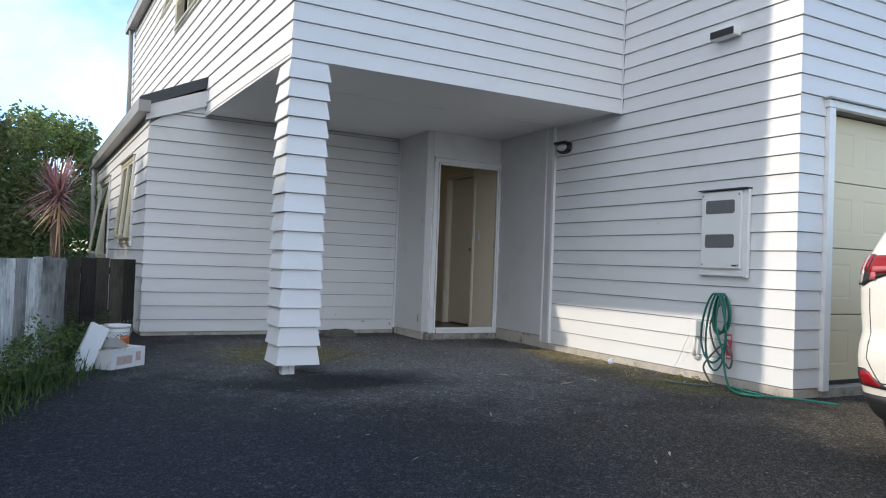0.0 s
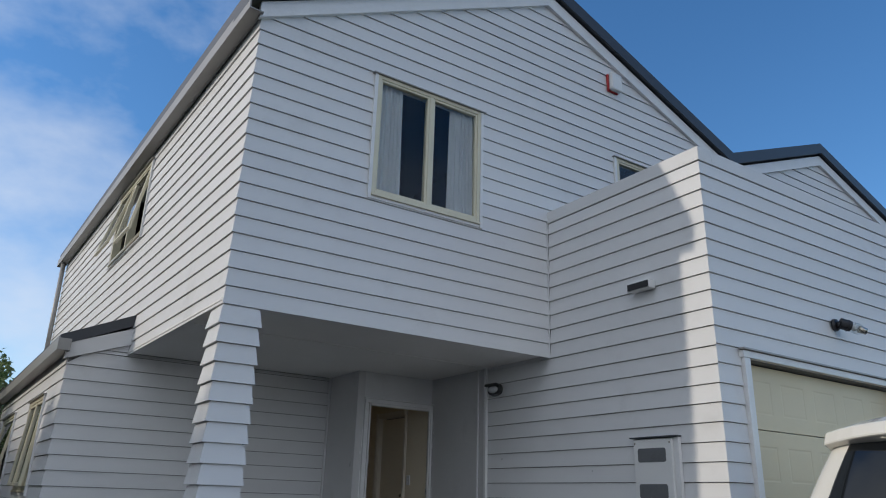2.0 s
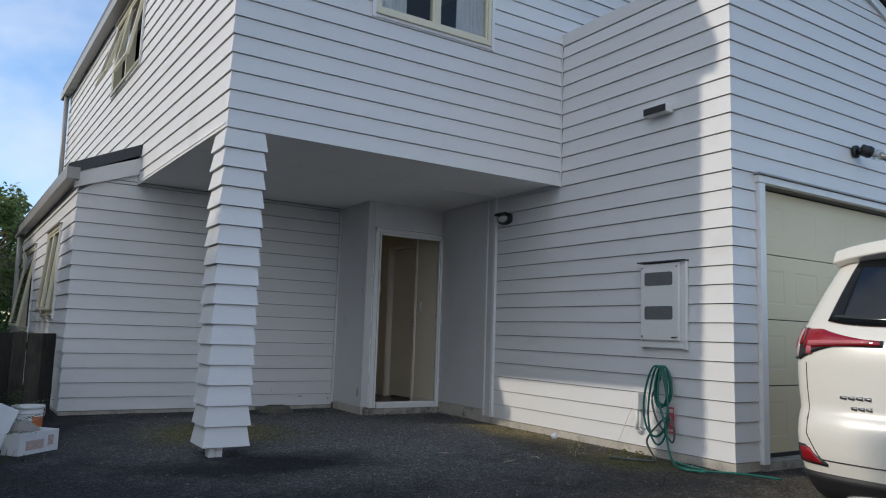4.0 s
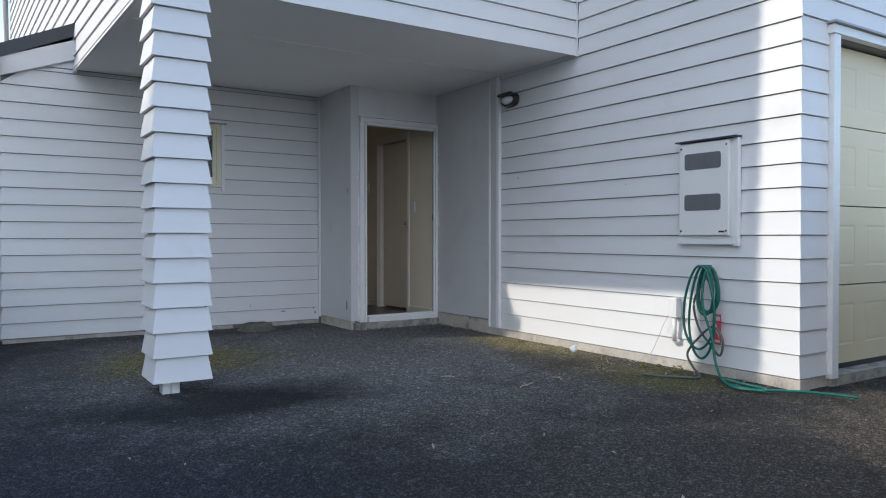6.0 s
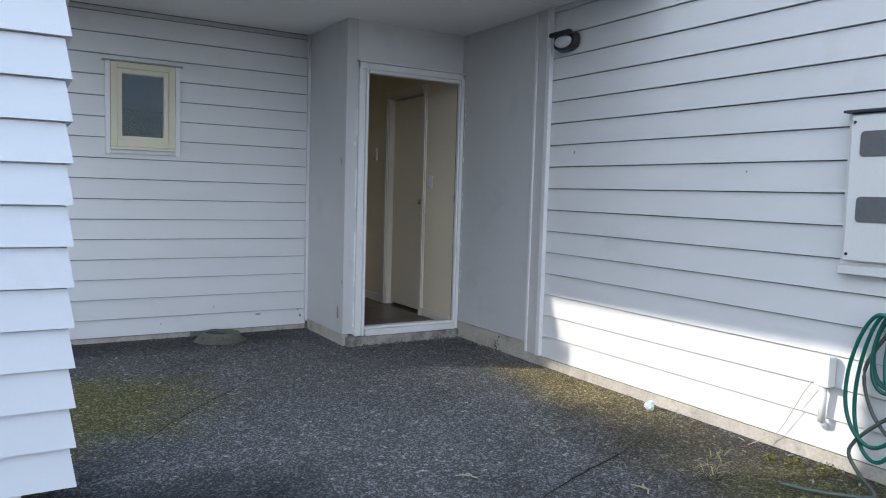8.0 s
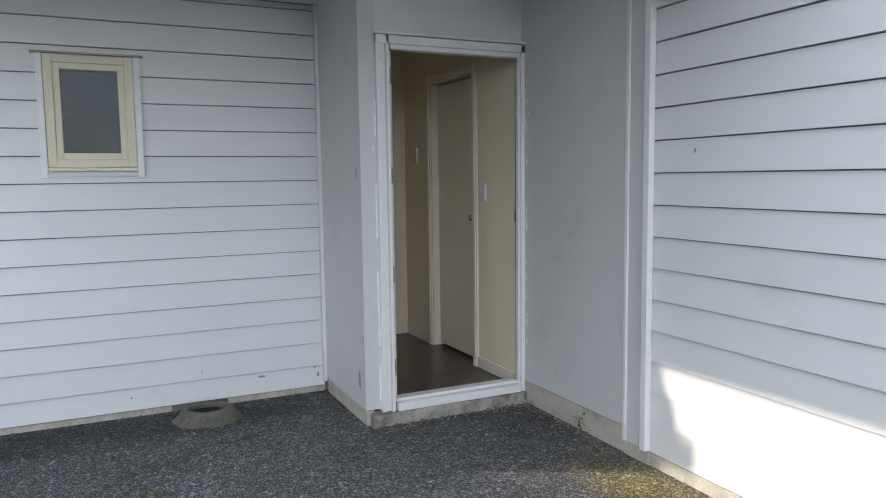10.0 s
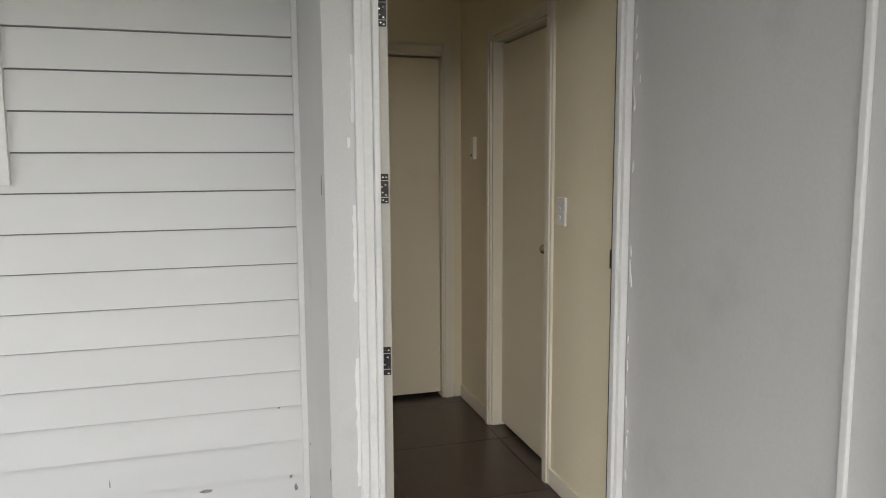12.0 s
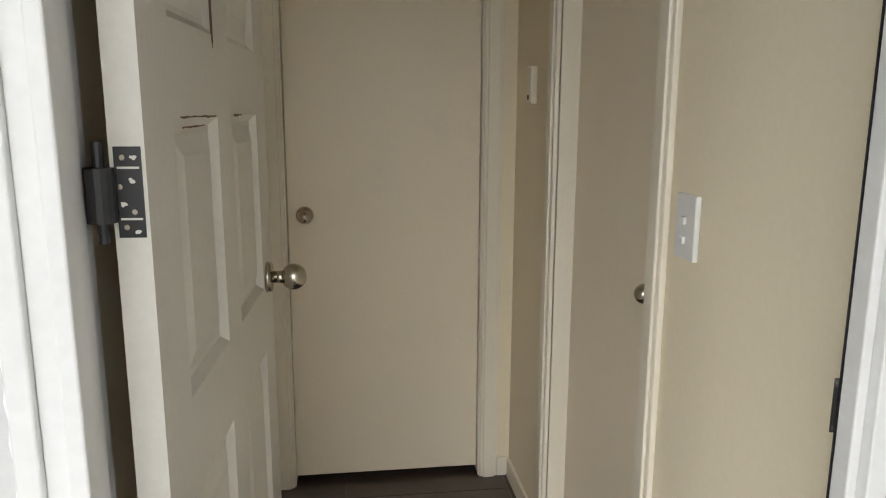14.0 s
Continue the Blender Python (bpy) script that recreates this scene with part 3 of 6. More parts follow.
al.slab(bm, 0.02, al.length - 0.002, -0.06, 0.044, -0.05, -0.004)
pr.slab(bm, 0.02, 0.963, -0.06, 0.088, -0.05, -0.006)
pr.slab(bm, 0.9635, 1.143, -0.06, 0.028, -0.05, 0.004)
tagged(obj("foundation", bm, M_FOOT), "dirty concrete footing strip under the walls", "foundation", kind="structure")
tagged(obj("entry_slab", B(4.60, XM - 0.004, YD - 0.055, YD + 0.10, -0.06, 0.028), M_CONC, bevel=0.006), "dirty concrete ledge below the door sill", "ledge", kind="structure")

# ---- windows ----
# near-black colour stands in for the dimness of unlit interiors
M_ROOMDARK = mat("unlit_interior", (0.06, 0.06, 0.062), 0.9, var=0.1, bump=0.0)


def window(name, label, pl, w, mullions=(), frame_m=None, sashes=(), facing=True, f=0.045, g=0.035, mw=0.03):
    """Aluminium window with timber facings, head flashing and sill; sashes: (u0, u1, opening degrees)."""
    fm = frame_m or M_CREAM
    u0, u1, z0, z1 = w
    ob = thing(name, label, "window", kind="structure")
    bm = bmesh.new()
    pl.slab(bm, u0, u0 + f, z0, z1, -0.07, 0.03)
    pl.slab(bm, u1 - f, u1, z0, z1, -0.07, 0.03)
    pl.slab(bm, u0 + f, u1 - f, z0, z0 + f, -0.07, 0.03)
    pl.slab(bm, u0 + f, u1 - f, z1 - f, z1, -0.07, 0.03)
    for mu in mullions:
        pl.slab(bm, mu - mw, mu + mw, z0 + f, z1 - f, -0.07, 0.028)
    part("window_frame", bm, fm, ob, bevel=0.003)
    edges = [u0 + f, *[v for mu in mullions for v in (mu - mw, mu + mw)], u1 - f]
    for i in range(0, len(edges), 2):
        a, b = edges[i], edges[i + 1]
        op = next((d for s0, s1, d in sashes if s0 <= (a + b) / 2 <= s1), 0)
        piv = z1 - f
        c, s = math.cos(radians(op)), math.sin(radians(op))

        def turn(u, z, n):
            dz, dn = z - piv, n - 0.012
            return pl.at(u, piv + dz * c, 0.012 + dn * c - dz * s)

        def sl(bm, a0, a1, c0, c1, n0, n1):
            v = [bm.verts.new(turn(uu, zz, nn)) for uu in (a0, a1) for nn in (n0, n1) for zz in (c0, c1)]
            for fc in ((0, 1, 3, 2), (4, 6, 7, 5), (0, 4, 5, 1), (2, 3, 7, 6), (0, 2, 6, 4), (1, 5, 7, 3)):
                bm.faces.new([v[k] for k in fc])

        bm = bmesh.new()
        zz0, zz1 = z0 + f, z1 - f
        sl(bm, a, a + g, zz0, zz1, -0.02, 0.02)
        sl(bm, b - g, b, zz0, zz1, -0.02, 0.02)
        sl(bm, a + g, b - g, zz0, zz0 + g, -0.02, 0.02)
        sl(bm, a + g, b - g, zz1 - g, zz1, -0.02, 0.02)
        sash = part("sash", bm, fm, ob, bevel=0.003)
        bm = bmesh.new()
        sl(bm, a + g - 0.005, b - g + 0.005, zz0 + g - 0.005, zz1 - g + 0.005, -0.003, 0.002)
        pane = part("pane", bm, M_GLASS, sash)
        pane.visible_shadow = False
    if facing:
        bm = bmesh.new()
        pl.slab(bm, u0 - 0.035, u0 - 0.002, z0 - 0.055, z1, 0.0, 0.036)
        part("facing", bm, M_TRIM, ob)
        bm = bmesh.new()
        pl.slab(bm, u1 + 0.002, u1 + 0.035, z0 - 0.055, z1, 0.0, 0.036)
        part("facing", bm, M_TRIM, ob)
        bm = bmesh.new()
        pl.slab(bm, u0 - 0.055, u1 + 0.055, z1 + 0.001, z1 + 0.010, 0.0, 0.055)
        part("head_flashing", bm, M_GUTTER, ob)
        bm = bmesh.new()
        pl.slab(bm, u0 - 0.002, u1 + 0.002, z0 - 0.022, z0 - 0.002, 0.0, 0.048)
        part("window_sill", bm, fm, ob, bevel=0.003)
        bm = bmesh.new()
        pl.slab(bm, u0 - 0.002, u1 + 0.002, z0 - 0.050, z0 - 0.024, 0.0, 0.03)
        part("apron", bm, M_BOARD, ob)
    return ob


window("window_1", "cream aluminium two-light window with white curtains inside", front, WIN1, (4.085,), f=0.036, g=0.022, mw=0.022)
window("window_2", "small cream aluminium window half hidden behind the parapet", front, WIN2, (7.22,), f=0.036, g=0.022, mw=0.022)
um = (WIN3[0] + WIN3[1]) / 2
window("window_3", "cream aluminium side window with awning sashes open", left, WIN3, (um,), sashes=((WIN3[0], um, 15), (um, WIN3[1], 10)))
window("window_4", "cream aluminium wing window with sash pushed open", wl_, WIN4, ((WIN4[0] + WIN4[1]) / 2,), sashes=((WIN4[0], WIN4[1], 5),))
window("window_5", "cream aluminium far wing window standing open", wl_, WIN5, sashes=((WIN5[0], WIN5[1], 8),))
window("window_6", "small cream aluminium toilet window under the porch", wing, WINW)

def curtain(label, x0, x1, z0, z1, y, folds):
    bm = bmesh.new()
    nx, nz = folds * 8, 8
    rows = []
    for k in range(nz + 1):
        z = z0 + (z1 - z0) * k / nz
        pinch = 1 - 0.10 * (k / nz)
        row = []
        for i in range(nx + 1):
            s = i / nx
            x = x0 + (x1 - x0) * (0.5 + (s - 0.5) * pinch)
            ph = s * folds * math.tau
            dy = 0.012 * math.sin(ph + 0.5 * math.sin(3 * s * math.pi) + 0.15 * k * math.sin(s * 9)) + 0.005 * math.sin(2.3 * ph + k * 0.2)
            row.append(bm.verts.new((x, y + dy, z)))
        rows.append(row)
    for k in range(nz):
        for i in range(nx):
            bm.faces.new((rows[k][i], rows[k][i + 1], rows[k + 1][i + 1], rows[k + 1][i]))
    bmesh.ops.solidify(bm, geom=bm.faces[:], thickness=0.003)
    return tagged(obj("curtain", bm, M_CURTAIN, True), label, "curtain", "bedroom curtains")


curtain("white gathered curtain drawn to the window side", 3.512, 3.80, 3.672, 4.828, YF + 0.058, 6)
curtain("white gathered curtain hanging loosely in the window", 4.33, 4.648, 3.672, 4.828, YF + 0.058, 7)
tagged(obj("curtain_rail", B(3.508, 4.652, YF + 0.076, YF + 0.088, 4.815, 4.832), M_WHITEP), "white curtain rail above the window", "curtain rail")
# the rooms behind the windows
def room(name, label, x0, x1, y0, y1, z0, z1, openside):
    bm = bmesh.new()
    t = 0.05
    if "y0" not in openside:
        box(bm, x0, x1, y0 - t, y0, z0, z1)
    box(bm, x0, x1, y1, y1 + t, z0, z1)
    if "x0" not in openside:
        box(bm, x0 - t, x0, y0, y1, z0, z1)
    box(bm, x1, x1 + t, y0, y1, z0, z1)
    box(bm, x0, x1, y0, y1, z0 - t, z0)
    box(bm, x0, x1, y0, y1, z1, z1 + t)
    return tagged(obj(name, bm, M_ROOMDARK), label, "room", kind="structure")


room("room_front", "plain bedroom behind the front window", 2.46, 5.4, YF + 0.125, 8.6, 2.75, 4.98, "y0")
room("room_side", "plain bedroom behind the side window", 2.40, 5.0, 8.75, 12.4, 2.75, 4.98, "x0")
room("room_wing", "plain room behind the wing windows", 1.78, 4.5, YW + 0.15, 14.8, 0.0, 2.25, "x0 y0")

# ---- entrance frame and front door ----
dframe = thing("door_1", "white timber entrance frame with worn paint and open door", "door frame", kind="structure")
FZ0, FZ1 = 0.03, 2.105


def upright(steps, name="jamb"):
    bm = bmesh.new()
    for a, b, y0, y1 in steps:
        box(bm, a, b, y0, y1, FZ0, FZ1)
    return part(name, bm, M_TRIM, dframe, bevel=0.0025)


upright([(4.668, 4.692, YD - 0.024, YD - 0.001), (4.6922, 4.7222, YD - 0.014, YD - 0.001), (4.7225, 4.7405, YD - 0.036, YD + 0.003), (4.7225, 4.7300, YD + 0.0032, YD + 0.052)])
upright([(5.566, 5.592, YD - 0.036, YD + 0.012), (5.552, 5.5655, YD - 0.022, YD + 0.006)])
bm = bmesh.new()
box(bm, 4.7525, 5.5575, YD - 0.020, YD + 0.045, 2.035, 2.0595)
box(bm, 4.668, 5.592, YD - 0.036, YD + 0.10, 2.06, 2.105)
part("head", bm, M_TRIM, dframe, bevel=0.0025)
bm = bmesh.new()
box(bm, 4.7525, 5.5575, YD - 0.045, YD + 0.10, 0.030, 0.078)
box(bm, 4.7525, 5.5575, YD - 0.008, YD + 0.06, 0.0785, 0.095)
part("sill", bm, M_TRIM, dframe, "white painted timber door sill", bevel=0.003)
part("head_flashing", B(4.655, 5.593, YD - 0.055, YD - 0.001, 2.108, 2.118), M_TRIM, dframe)
# brush seal and strike plate
part("seal_strip", B(5.5513, 5.556, YD + 0.0065, YD + 0.0085, 0.09, 2.03), M_BLACK, dframe)
part("strike_plate", B(5.5475, 5.558, YD + 0.0088, YD + 0.0115, 1.072, 1.138), M_IRON, dframe)
# smeared paint at the frame's edge
M_SMEAR = mat("smeared_white_paint", (0.86, 0.86, 0.85), 0.5, var=0.03, bump=0.2)
rs = random.Random(7)
for i, (u, z, w, h) in enumerate(((4.663, 1.16, 0.010, 0.30), (4.664, 0.62, 0.010, 0.42), (4.664, 1.66, 0.008, 0.20), (4.648, 1.50, 0.003, 0.03), (4.664, 0.2, 0.008, 0.2))):
    bm = bmesh.new()
    k = 14
    outl = [(u + 0.006, z - h / 2 + h * j / k) for j in range(k + 1)] + [(u - w * (0.3 + 0.7 * rs.random()), z + h / 2 - h * j / k) for j in range(k + 1)]
    extrude(bm, outl, lambda x, zz: (x, YD - 0.0025, zz), lambda x, zz: (x, YD + 0.001, zz))
    part("paint_smear", bm, M_SMEAR, wall_en)
for i in range(22):
    y, z = YD - 0.042 - abs(rs.gauss(0, 0.012)), rs.uniform(0.25, 2.0)
    w, h = rs.uniform(0.0015, 0.004), rs.uniform(0.005, 0.024)
    bm = bmesh.new()
    ang = rs.uniform(0, 1)
    outl = [(w * math.cos(q) * (0.7 + 0.5 * rs.random()), h * math.sin(q)) for q in [math.tau * j / 8 for j in range(8)]]
    extrude(bm, outl, lambda a_, c_: (XM - 0.0025, y + a_ + 0.3 * c_ * (ang - 0.5), z + c_), lambda a_, c_: (XM + 0.001, y + a_ + 0.3 * c_ * (ang - 0.5), z + c_))
    part("paint_smear", bm, M_SMEAR, wall_pr)

leaf = thing("front_door", "white six-panel front door swung open into the hall", "door")
LW, LT, LH = 0.775, 0.036, 1.945
bm = bmesh.new()
# local: x along the leaf from the hinge edge, y through it (outer face at y = 0 towards -y), z up
stile, mid_ = 0.11, 0.10
cols = [(stile, (LW - mid_) / 2), ((LW + mid_) / 2, LW - stile)]
rows_ = [(0.20, 0.87), (1.00, 1.345), (1.46, 1.82)]
for a, b, c, d in rects(0, LW, 0, LH, [(c0, c1, r0, r1) for c0, c1 in cols for r0, r1 in rows_]):
    box(bm, a, b, 0, LT, c, d)
part("door_frame", bm, M_FDOOR, leaf)
for c0, c1 in cols:
    for r0, r1 in rows_:
        bm = bmesh.new()
        i1, i2 = 0.012, 0.035
        rings = [((c0, c1, r0, r1), 0.0), ((c0 + i1, c1 - i1, r0 + i1, r1 - i1), 0.012), ((c0 + i1 + 0.008, c1 - i1 - 0.008, r0 + i1 + 0.008, r1 - i1 - 0.008), 0.012), ((c0 + i2 + 0.012, c1 - i2 - 0.012, r0 + i2 + 0.012, r1 - i2 - 0.012), 0.003)]
        vs = [[bm.verts.new((x, y, z)) for x, z in ((a, c), (b, c), (b, d), (a, d))] for (a, b, c, d), y in rings]
        for p0, p1 in zip(vs, vs[1:]):
            for j in range(4):
                bm.faces.new((p0[j], p0[(j + 1) % 4], p1[(j + 1) % 4], p1[j]))
        bm.faces.new(vs[-1])
        back = [bm.verts.new((x, LT - 0.002, z)) for x, z in ((c0, r0), (c1, r0), (c1, r1), (c0, r1))]
        bm.faces.new(back[::-1])
        for j in range(4):
            bm.faces.new((vs[0][j], back[j], back[(j + 1) % 4], vs[0][(j + 1) % 4]))
        part("panel", bm, M_FDOOR, leaf)


def knob(parent, at, axis, r=0.027, reach=0.06, rose=0.032):
    at, axis = Vector(at), Vector(axis).normalized()
    bm = bmesh.new()
    cyl(bm, at, at + axis * 0.010, rose, rose * 0.92, 24)
    cyl(bm, at + axis * 0.010, at + axis * (reach - r * 0.7), 0.012, 0.014, 16)
    bmesh.ops.create_uvsphere(bm, u_segments=20, v_segments=12, radius=r, matrix=Matrix.Translation(at + axis * (reach - r * 0.2)))
    return part("door_knob", bm, M_CHROME, parent, "satin nickel round knob", smooth=True)


M_CHIP = mat("bare_brown_wood", (0.13, 0.07, 0.04), 0.8, var=0.3, bump=0.2)
for c0, c1, z, d in ((cols[0][0] + 0.03, cols[0][1] - 0.01, rows_[1][1] + 0.001, 0.003), (cols[0][0] + 0.08, cols[0][1] - 0.03, rows_[1][1] - 0.012, 0.002), (cols[1][0] + 0.02, cols[1][0] + 0.08, rows_[1][1] + 0.001, 0.003), (cols[0][1] - 0.012, cols[0][1] - 0.006, rows_[2][0] + 0.05, 0.07)):
    bm = bmesh.new()
    k = 12
    outl = [(c0 + (c1 - c0) * j / k, z - d * rs.random()) for j in range(k + 1)] + [(c1 - (c1 - c0) * j / k, z + 0.0006 + d * 0.5 * rs.random()) for j in range(k + 1)]
    yy = 0.0 if z > rows_[1][1] or d > 0.05 else 0.012
    extrude(bm, outl, lambda x_, z_: (x_, yy - 0.0012, z_), lambda x_, z_: (x_, yy + 0.001, z_))
    part("paint_chip", bm, M_CHIP, leaf, "bare brown wood where paint has chipped")
knob(leaf, (LW - 0.065, 0, 1.015), (0, -1, 0))
part("latch_plate", B(LW - 0.001, LW + 0.0015, 0.008, 0.032, 0.96, 1.07), M_CHROME, leaf)
for hz in (0.17, 0.71, 1.272, 1.82):
    bm = box(bmesh.new(), -0.0025, 0.0, 0.004, 0.031, hz - 0.047, hz + 0.047)
    h_ = part("hinge", bm, M_BLACK, leaf, "black butt hinge with paint scraped off")
    bm = bmesh.new()
    cyl(bm, (-0.008, LT + 0.008, hz - 0.052), (-0.008, LT + 0.008, hz + 0.052), 0.0055, seg=12)
    cyl(bm, (-0.008, LT + 0.008, hz - 0.030), (-0.008, LT + 0.008, hz + 0.026), 0.015, seg=16)
    part("knuckle", bm, M_BLACK, h_)
    bm = bmesh.new()
    for q in (-0.0285, 0.0245):
        box(bm, -0.0032, -0.0024, 0.006, 0.028, hz + q, hz + q + 0.0022)
    for q, e in ((-0.041, 0.012), (-0.012, 0.024), (0.012, 0.014), (0.036, 0.011)):
        outl = [(e + 0.0040 * math.cos(j * 0.7) * rs.uniform(0.5, 1.2), hz + q + 0.0030 * math.sin(j * 0.7) * rs.uniform(0.5, 1.2)) for j in range(9)]
        extrude(bm, outl, lambda y_, z_: (-0.0034, y_, z_), lambda y_, z_: (-0.0023, y_, z_))
    part("paint_remnant", bm, M_FDOOR, h_, "flecks of white paint")
    bm = bmesh.new()
    for q, e in ((-0.036, 0.022), (0.006, 0.026), (0.036, 0.022), (-0.02, 0.013)):
        cyl(bm, (-0.0042, e, hz + q), (-0.002, e, hz + q), 0.0030, seg=10)
    part("screw", bm, M_CHROME, h_)
leaf.matrix_world = pose(4.7885, YD + 0.064, 0.085, 0, 0, 87.0)

# ---- hall ----
tagged(obj("door_reveal", B(5.589, XM - 0.0005, YD + 0.027, YD + 0.094, 0.04, 2.06), M_HALL), "cream plaster reveal inside the entrance", "wall", kind="structure")
HX0, HX1, HY0, HY1, HZ0, HZ1 = 4.70, XM, YD + 0.095, 9.737, 0.04, 2.44
D2 = (4.765, 5.490, 0.0, 2.055)
D3Y0, D3Y1 = 8.515, 9.225
core("wall_hall_end", "cream plaster end wall of the hall", Plane(0, HY1, 1, HY1), 4.62, XM + 0.12, 0.0, HZ1, [D2], material=M_HALL)
core("wall_hall_side", "cream plaster wall of the hall with light switch", Plane(XM + 0.0, HY1, XM, HY0), 0, HY1 - HY0, 0.0, HZ1, [(HY1 - D3Y1, HY1 - D3Y0, -0.1, 2.055)], material=M_HALL)
core("wall_hall_left", "cream plaster wall behind the open door", Plane(HX0, HY0, HX0, HY1), 0, HY1 - HY0, 0.0, HZ1, material=M_HALL)
tagged(obj("ceiling_hall", B(4.62, XM + 0.1, HY0 - 0.09, HY1 + 0.1, HZ1, HZ1 + 0.05), M_HALL), "plain cream hall ceiling", "ceiling", kind="structure")
bm = bmesh.new()
box(bm, 4.78, XM - 0.001, HY0 - 0.0935, HY0, 2.064, HZ1)
tagged(obj("lintel", bm, M_HALL), "cream plaster above the entrance inside", "wall", kind="structure")
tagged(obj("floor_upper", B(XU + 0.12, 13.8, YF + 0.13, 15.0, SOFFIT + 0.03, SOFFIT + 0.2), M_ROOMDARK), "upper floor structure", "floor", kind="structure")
floor = tagged(obj("floor_hall", B(4.62, XM + 0.3, HY0 - 0.1, HY1 + 0.3, -0.02, HZ0 - 0.004), M_GROUT), "dark tiled hall floor with pale grout", "floor", kind="structure")


def idoor(name, label, w, h):
    ob = thing(name, label, "door")
    part("leaf", B(0, w, 0, 0.038, 0, h), M_IDOOR, ob, bevel=0.002)
    return ob


d2 = idoor("inner_door", "closed flush cream door at the end of the hall", D2[1] - D2[0] - 0.036, 1.965)
d2.matrix_world = pose(D2[0] + 0.018, HY1 + 0.035, 0.066)
knob(d2, (0.060, 0, 1.0), (0, -1, 0), r=0.024, reach=0.05)
fr2 = thing("door_2", "cream moulded architrave round the end door", "door frame", kind="structure")
for x0, x1, s in ((D2[1] - 0.016, D2[1] - 0.001, 1), (D2[0] + 0.001, D2[0] + 0.016, -1)):
    part("jamb", B(x0, x1, HY1 + 0.002, HY1 + 0.098, HZ0, 2.054), M_ITRIM, fr2)
part("jamb_head", B(D2[0] + 0.0165, D2[1] - 0.0165, HY1 + 0.002, HY1 + 0.098, 2.038, 2.054), M_ITRIM, fr2)
for nm, x0, x1, z0, z1 in (("architrave", D2[1] - 0.012, D2[1] + 0.055, HZ0, 2.105), ("architrave", D2[0] - 0.052, D2[0] + 0.012, HZ0, 2.105)):
    bm = bmesh.new()
    box(bm, x0, x1, HY1 - 0.012, HY1 - 0.0005, z0, z1)
    out = x0 if x0 > 5 else x1
    box(bm, x0 + 0.012, x1 - 0.012, HY1 - 0.020, HY1 - 0.012, z0, z1)
    part(nm, bm, M_ITRIM, fr2, bevel=0.003)
bm = bmesh.new()
box(bm, D2[0] + 0.0125, D2[1] - 0.0125, HY1 - 0.012, HY1 - 0.0005, 2.043, 2.105)
box(bm, D2[0] + 0.0125, D2[1] - 0.0125, HY1 - 0.020, HY1 - 0.012, 2.055, 2.093)
part("architrave_head", bm, M_ITRIM, fr2, bevel=0.003)

d3 = idoor("inner_door", "closed flush cream door in the hall side wall", D3Y1 - D3Y0 - 0.036, 1.965)
d3.matrix_world = pose(XM + 0.055, D3Y1 - 0.018, 0.060, 0, 0, -90)
knob(d3, (D3Y1 - D3Y0 - 0.036 - 0.060, 0, 1.0), (0, -1, 0), r=0.022, reach=0.045)
fr3 = thing("door_3", "cream moulded architrave round the side door", "door frame", kind="structure")
for y0, y1 in ((D3Y0 + 0.001, D3Y0 + 0.016), (D3Y1 - 0.016, D3Y1 - 0.001)):
    part("jamb", B(XM + 0.002, XM + 0.098, y0, y1, HZ0, 2.054), M_ITRIM, fr3)
part("jamb_head", B(XM + 0.002, XM + 0.098, D3Y0 + 0.0165, D3Y1 - 0.0165, 2.038, 2.054), M_ITRIM, fr3)
for y0, y1 in ((D3Y0 - 0.052, D3Y0 + 0.012), (D3Y1 - 0.012, D3Y1 + 0.052)):
    bm = bmesh.new()
    box(bm, XM - 0.014, XM - 0.0005, y0, y1, HZ0, 2.105)
    box(bm, XM - 0.022, XM - 0.014, y0 + 0.012, y1 - 0.012, HZ0, 2.105)
    part("architrave", bm, M_ITRIM, fr3, bevel=0.003)
bm = bmesh.new()
box(bm, XM - 0.014, XM - 0.0005, D3Y0 + 0.0125, D3Y1 - 0.0125, 2.043, 2.105)
box(bm, XM - 0.022, XM - 0.014, D3Y0 + 0.0125, D3Y1 - 0.0125, 2.055, 2.093)
part("architrave_head", bm, M_ITRIM, fr3, bevel=0.003)
bm = bmesh.new()
box(bm, XM - 0.012, XM - 0.0005, D3Y1 + 0.0525, HY1 - 0.0215, HZ0, HZ0 + 0.075)
box(bm, XM - 0.012, XM - 0.0005, HY0 + 0.002, D3Y0 - 0.0525, HZ0, HZ0 + 0.075)
box(bm, 5.546, XM - 0.0125, HY1 - 0.012, HY1 - 0.0005, HZ0, HZ0 + 0.075)
tagged(obj("baseboard", bm, M_ITRIM, bevel=0.002), "low cream skirting board", "baseboard", kind="structure")
# dark rooms behind the closed doors
tagged(obj("closet_back", B(4.6, XM + 0.13, HY1 + 0.25, HY1 + 0.3, 0, HZ1), M_ROOMDARK), "plain wall behind the end door", "wall", kind="structure")

sw = thing("light_switch", "white two-gang light switch on the hall wall", "light switch")
part("plate", B(XM - 0.011, XM - 0.0005, 8.345, 8.420, 1.180, 1.296), M_WHITEP, sw, bevel=0.003)
for z in (1.215, 1.250):
    part("rocker", B(XM - 0.018, XM - 0.0115, 8.374, 8.390, z - 0.007, z + 0.007), M_WHITEP, sw, bevel=0.002)
ts = thing("wall_sensor", "small cream wall sensor with a dark dot", "sensor")
part("case", B(XM - 0.022, XM - 0.0005, 9.455, 9.515, 1.455, 1.575), M_ITRIM, ts, bevel=0.006)
part("button", B(XM - 0.0245, XM - 0.0225, 9.478, 9.492, 1.470, 1.484), M_BLACK, ts)

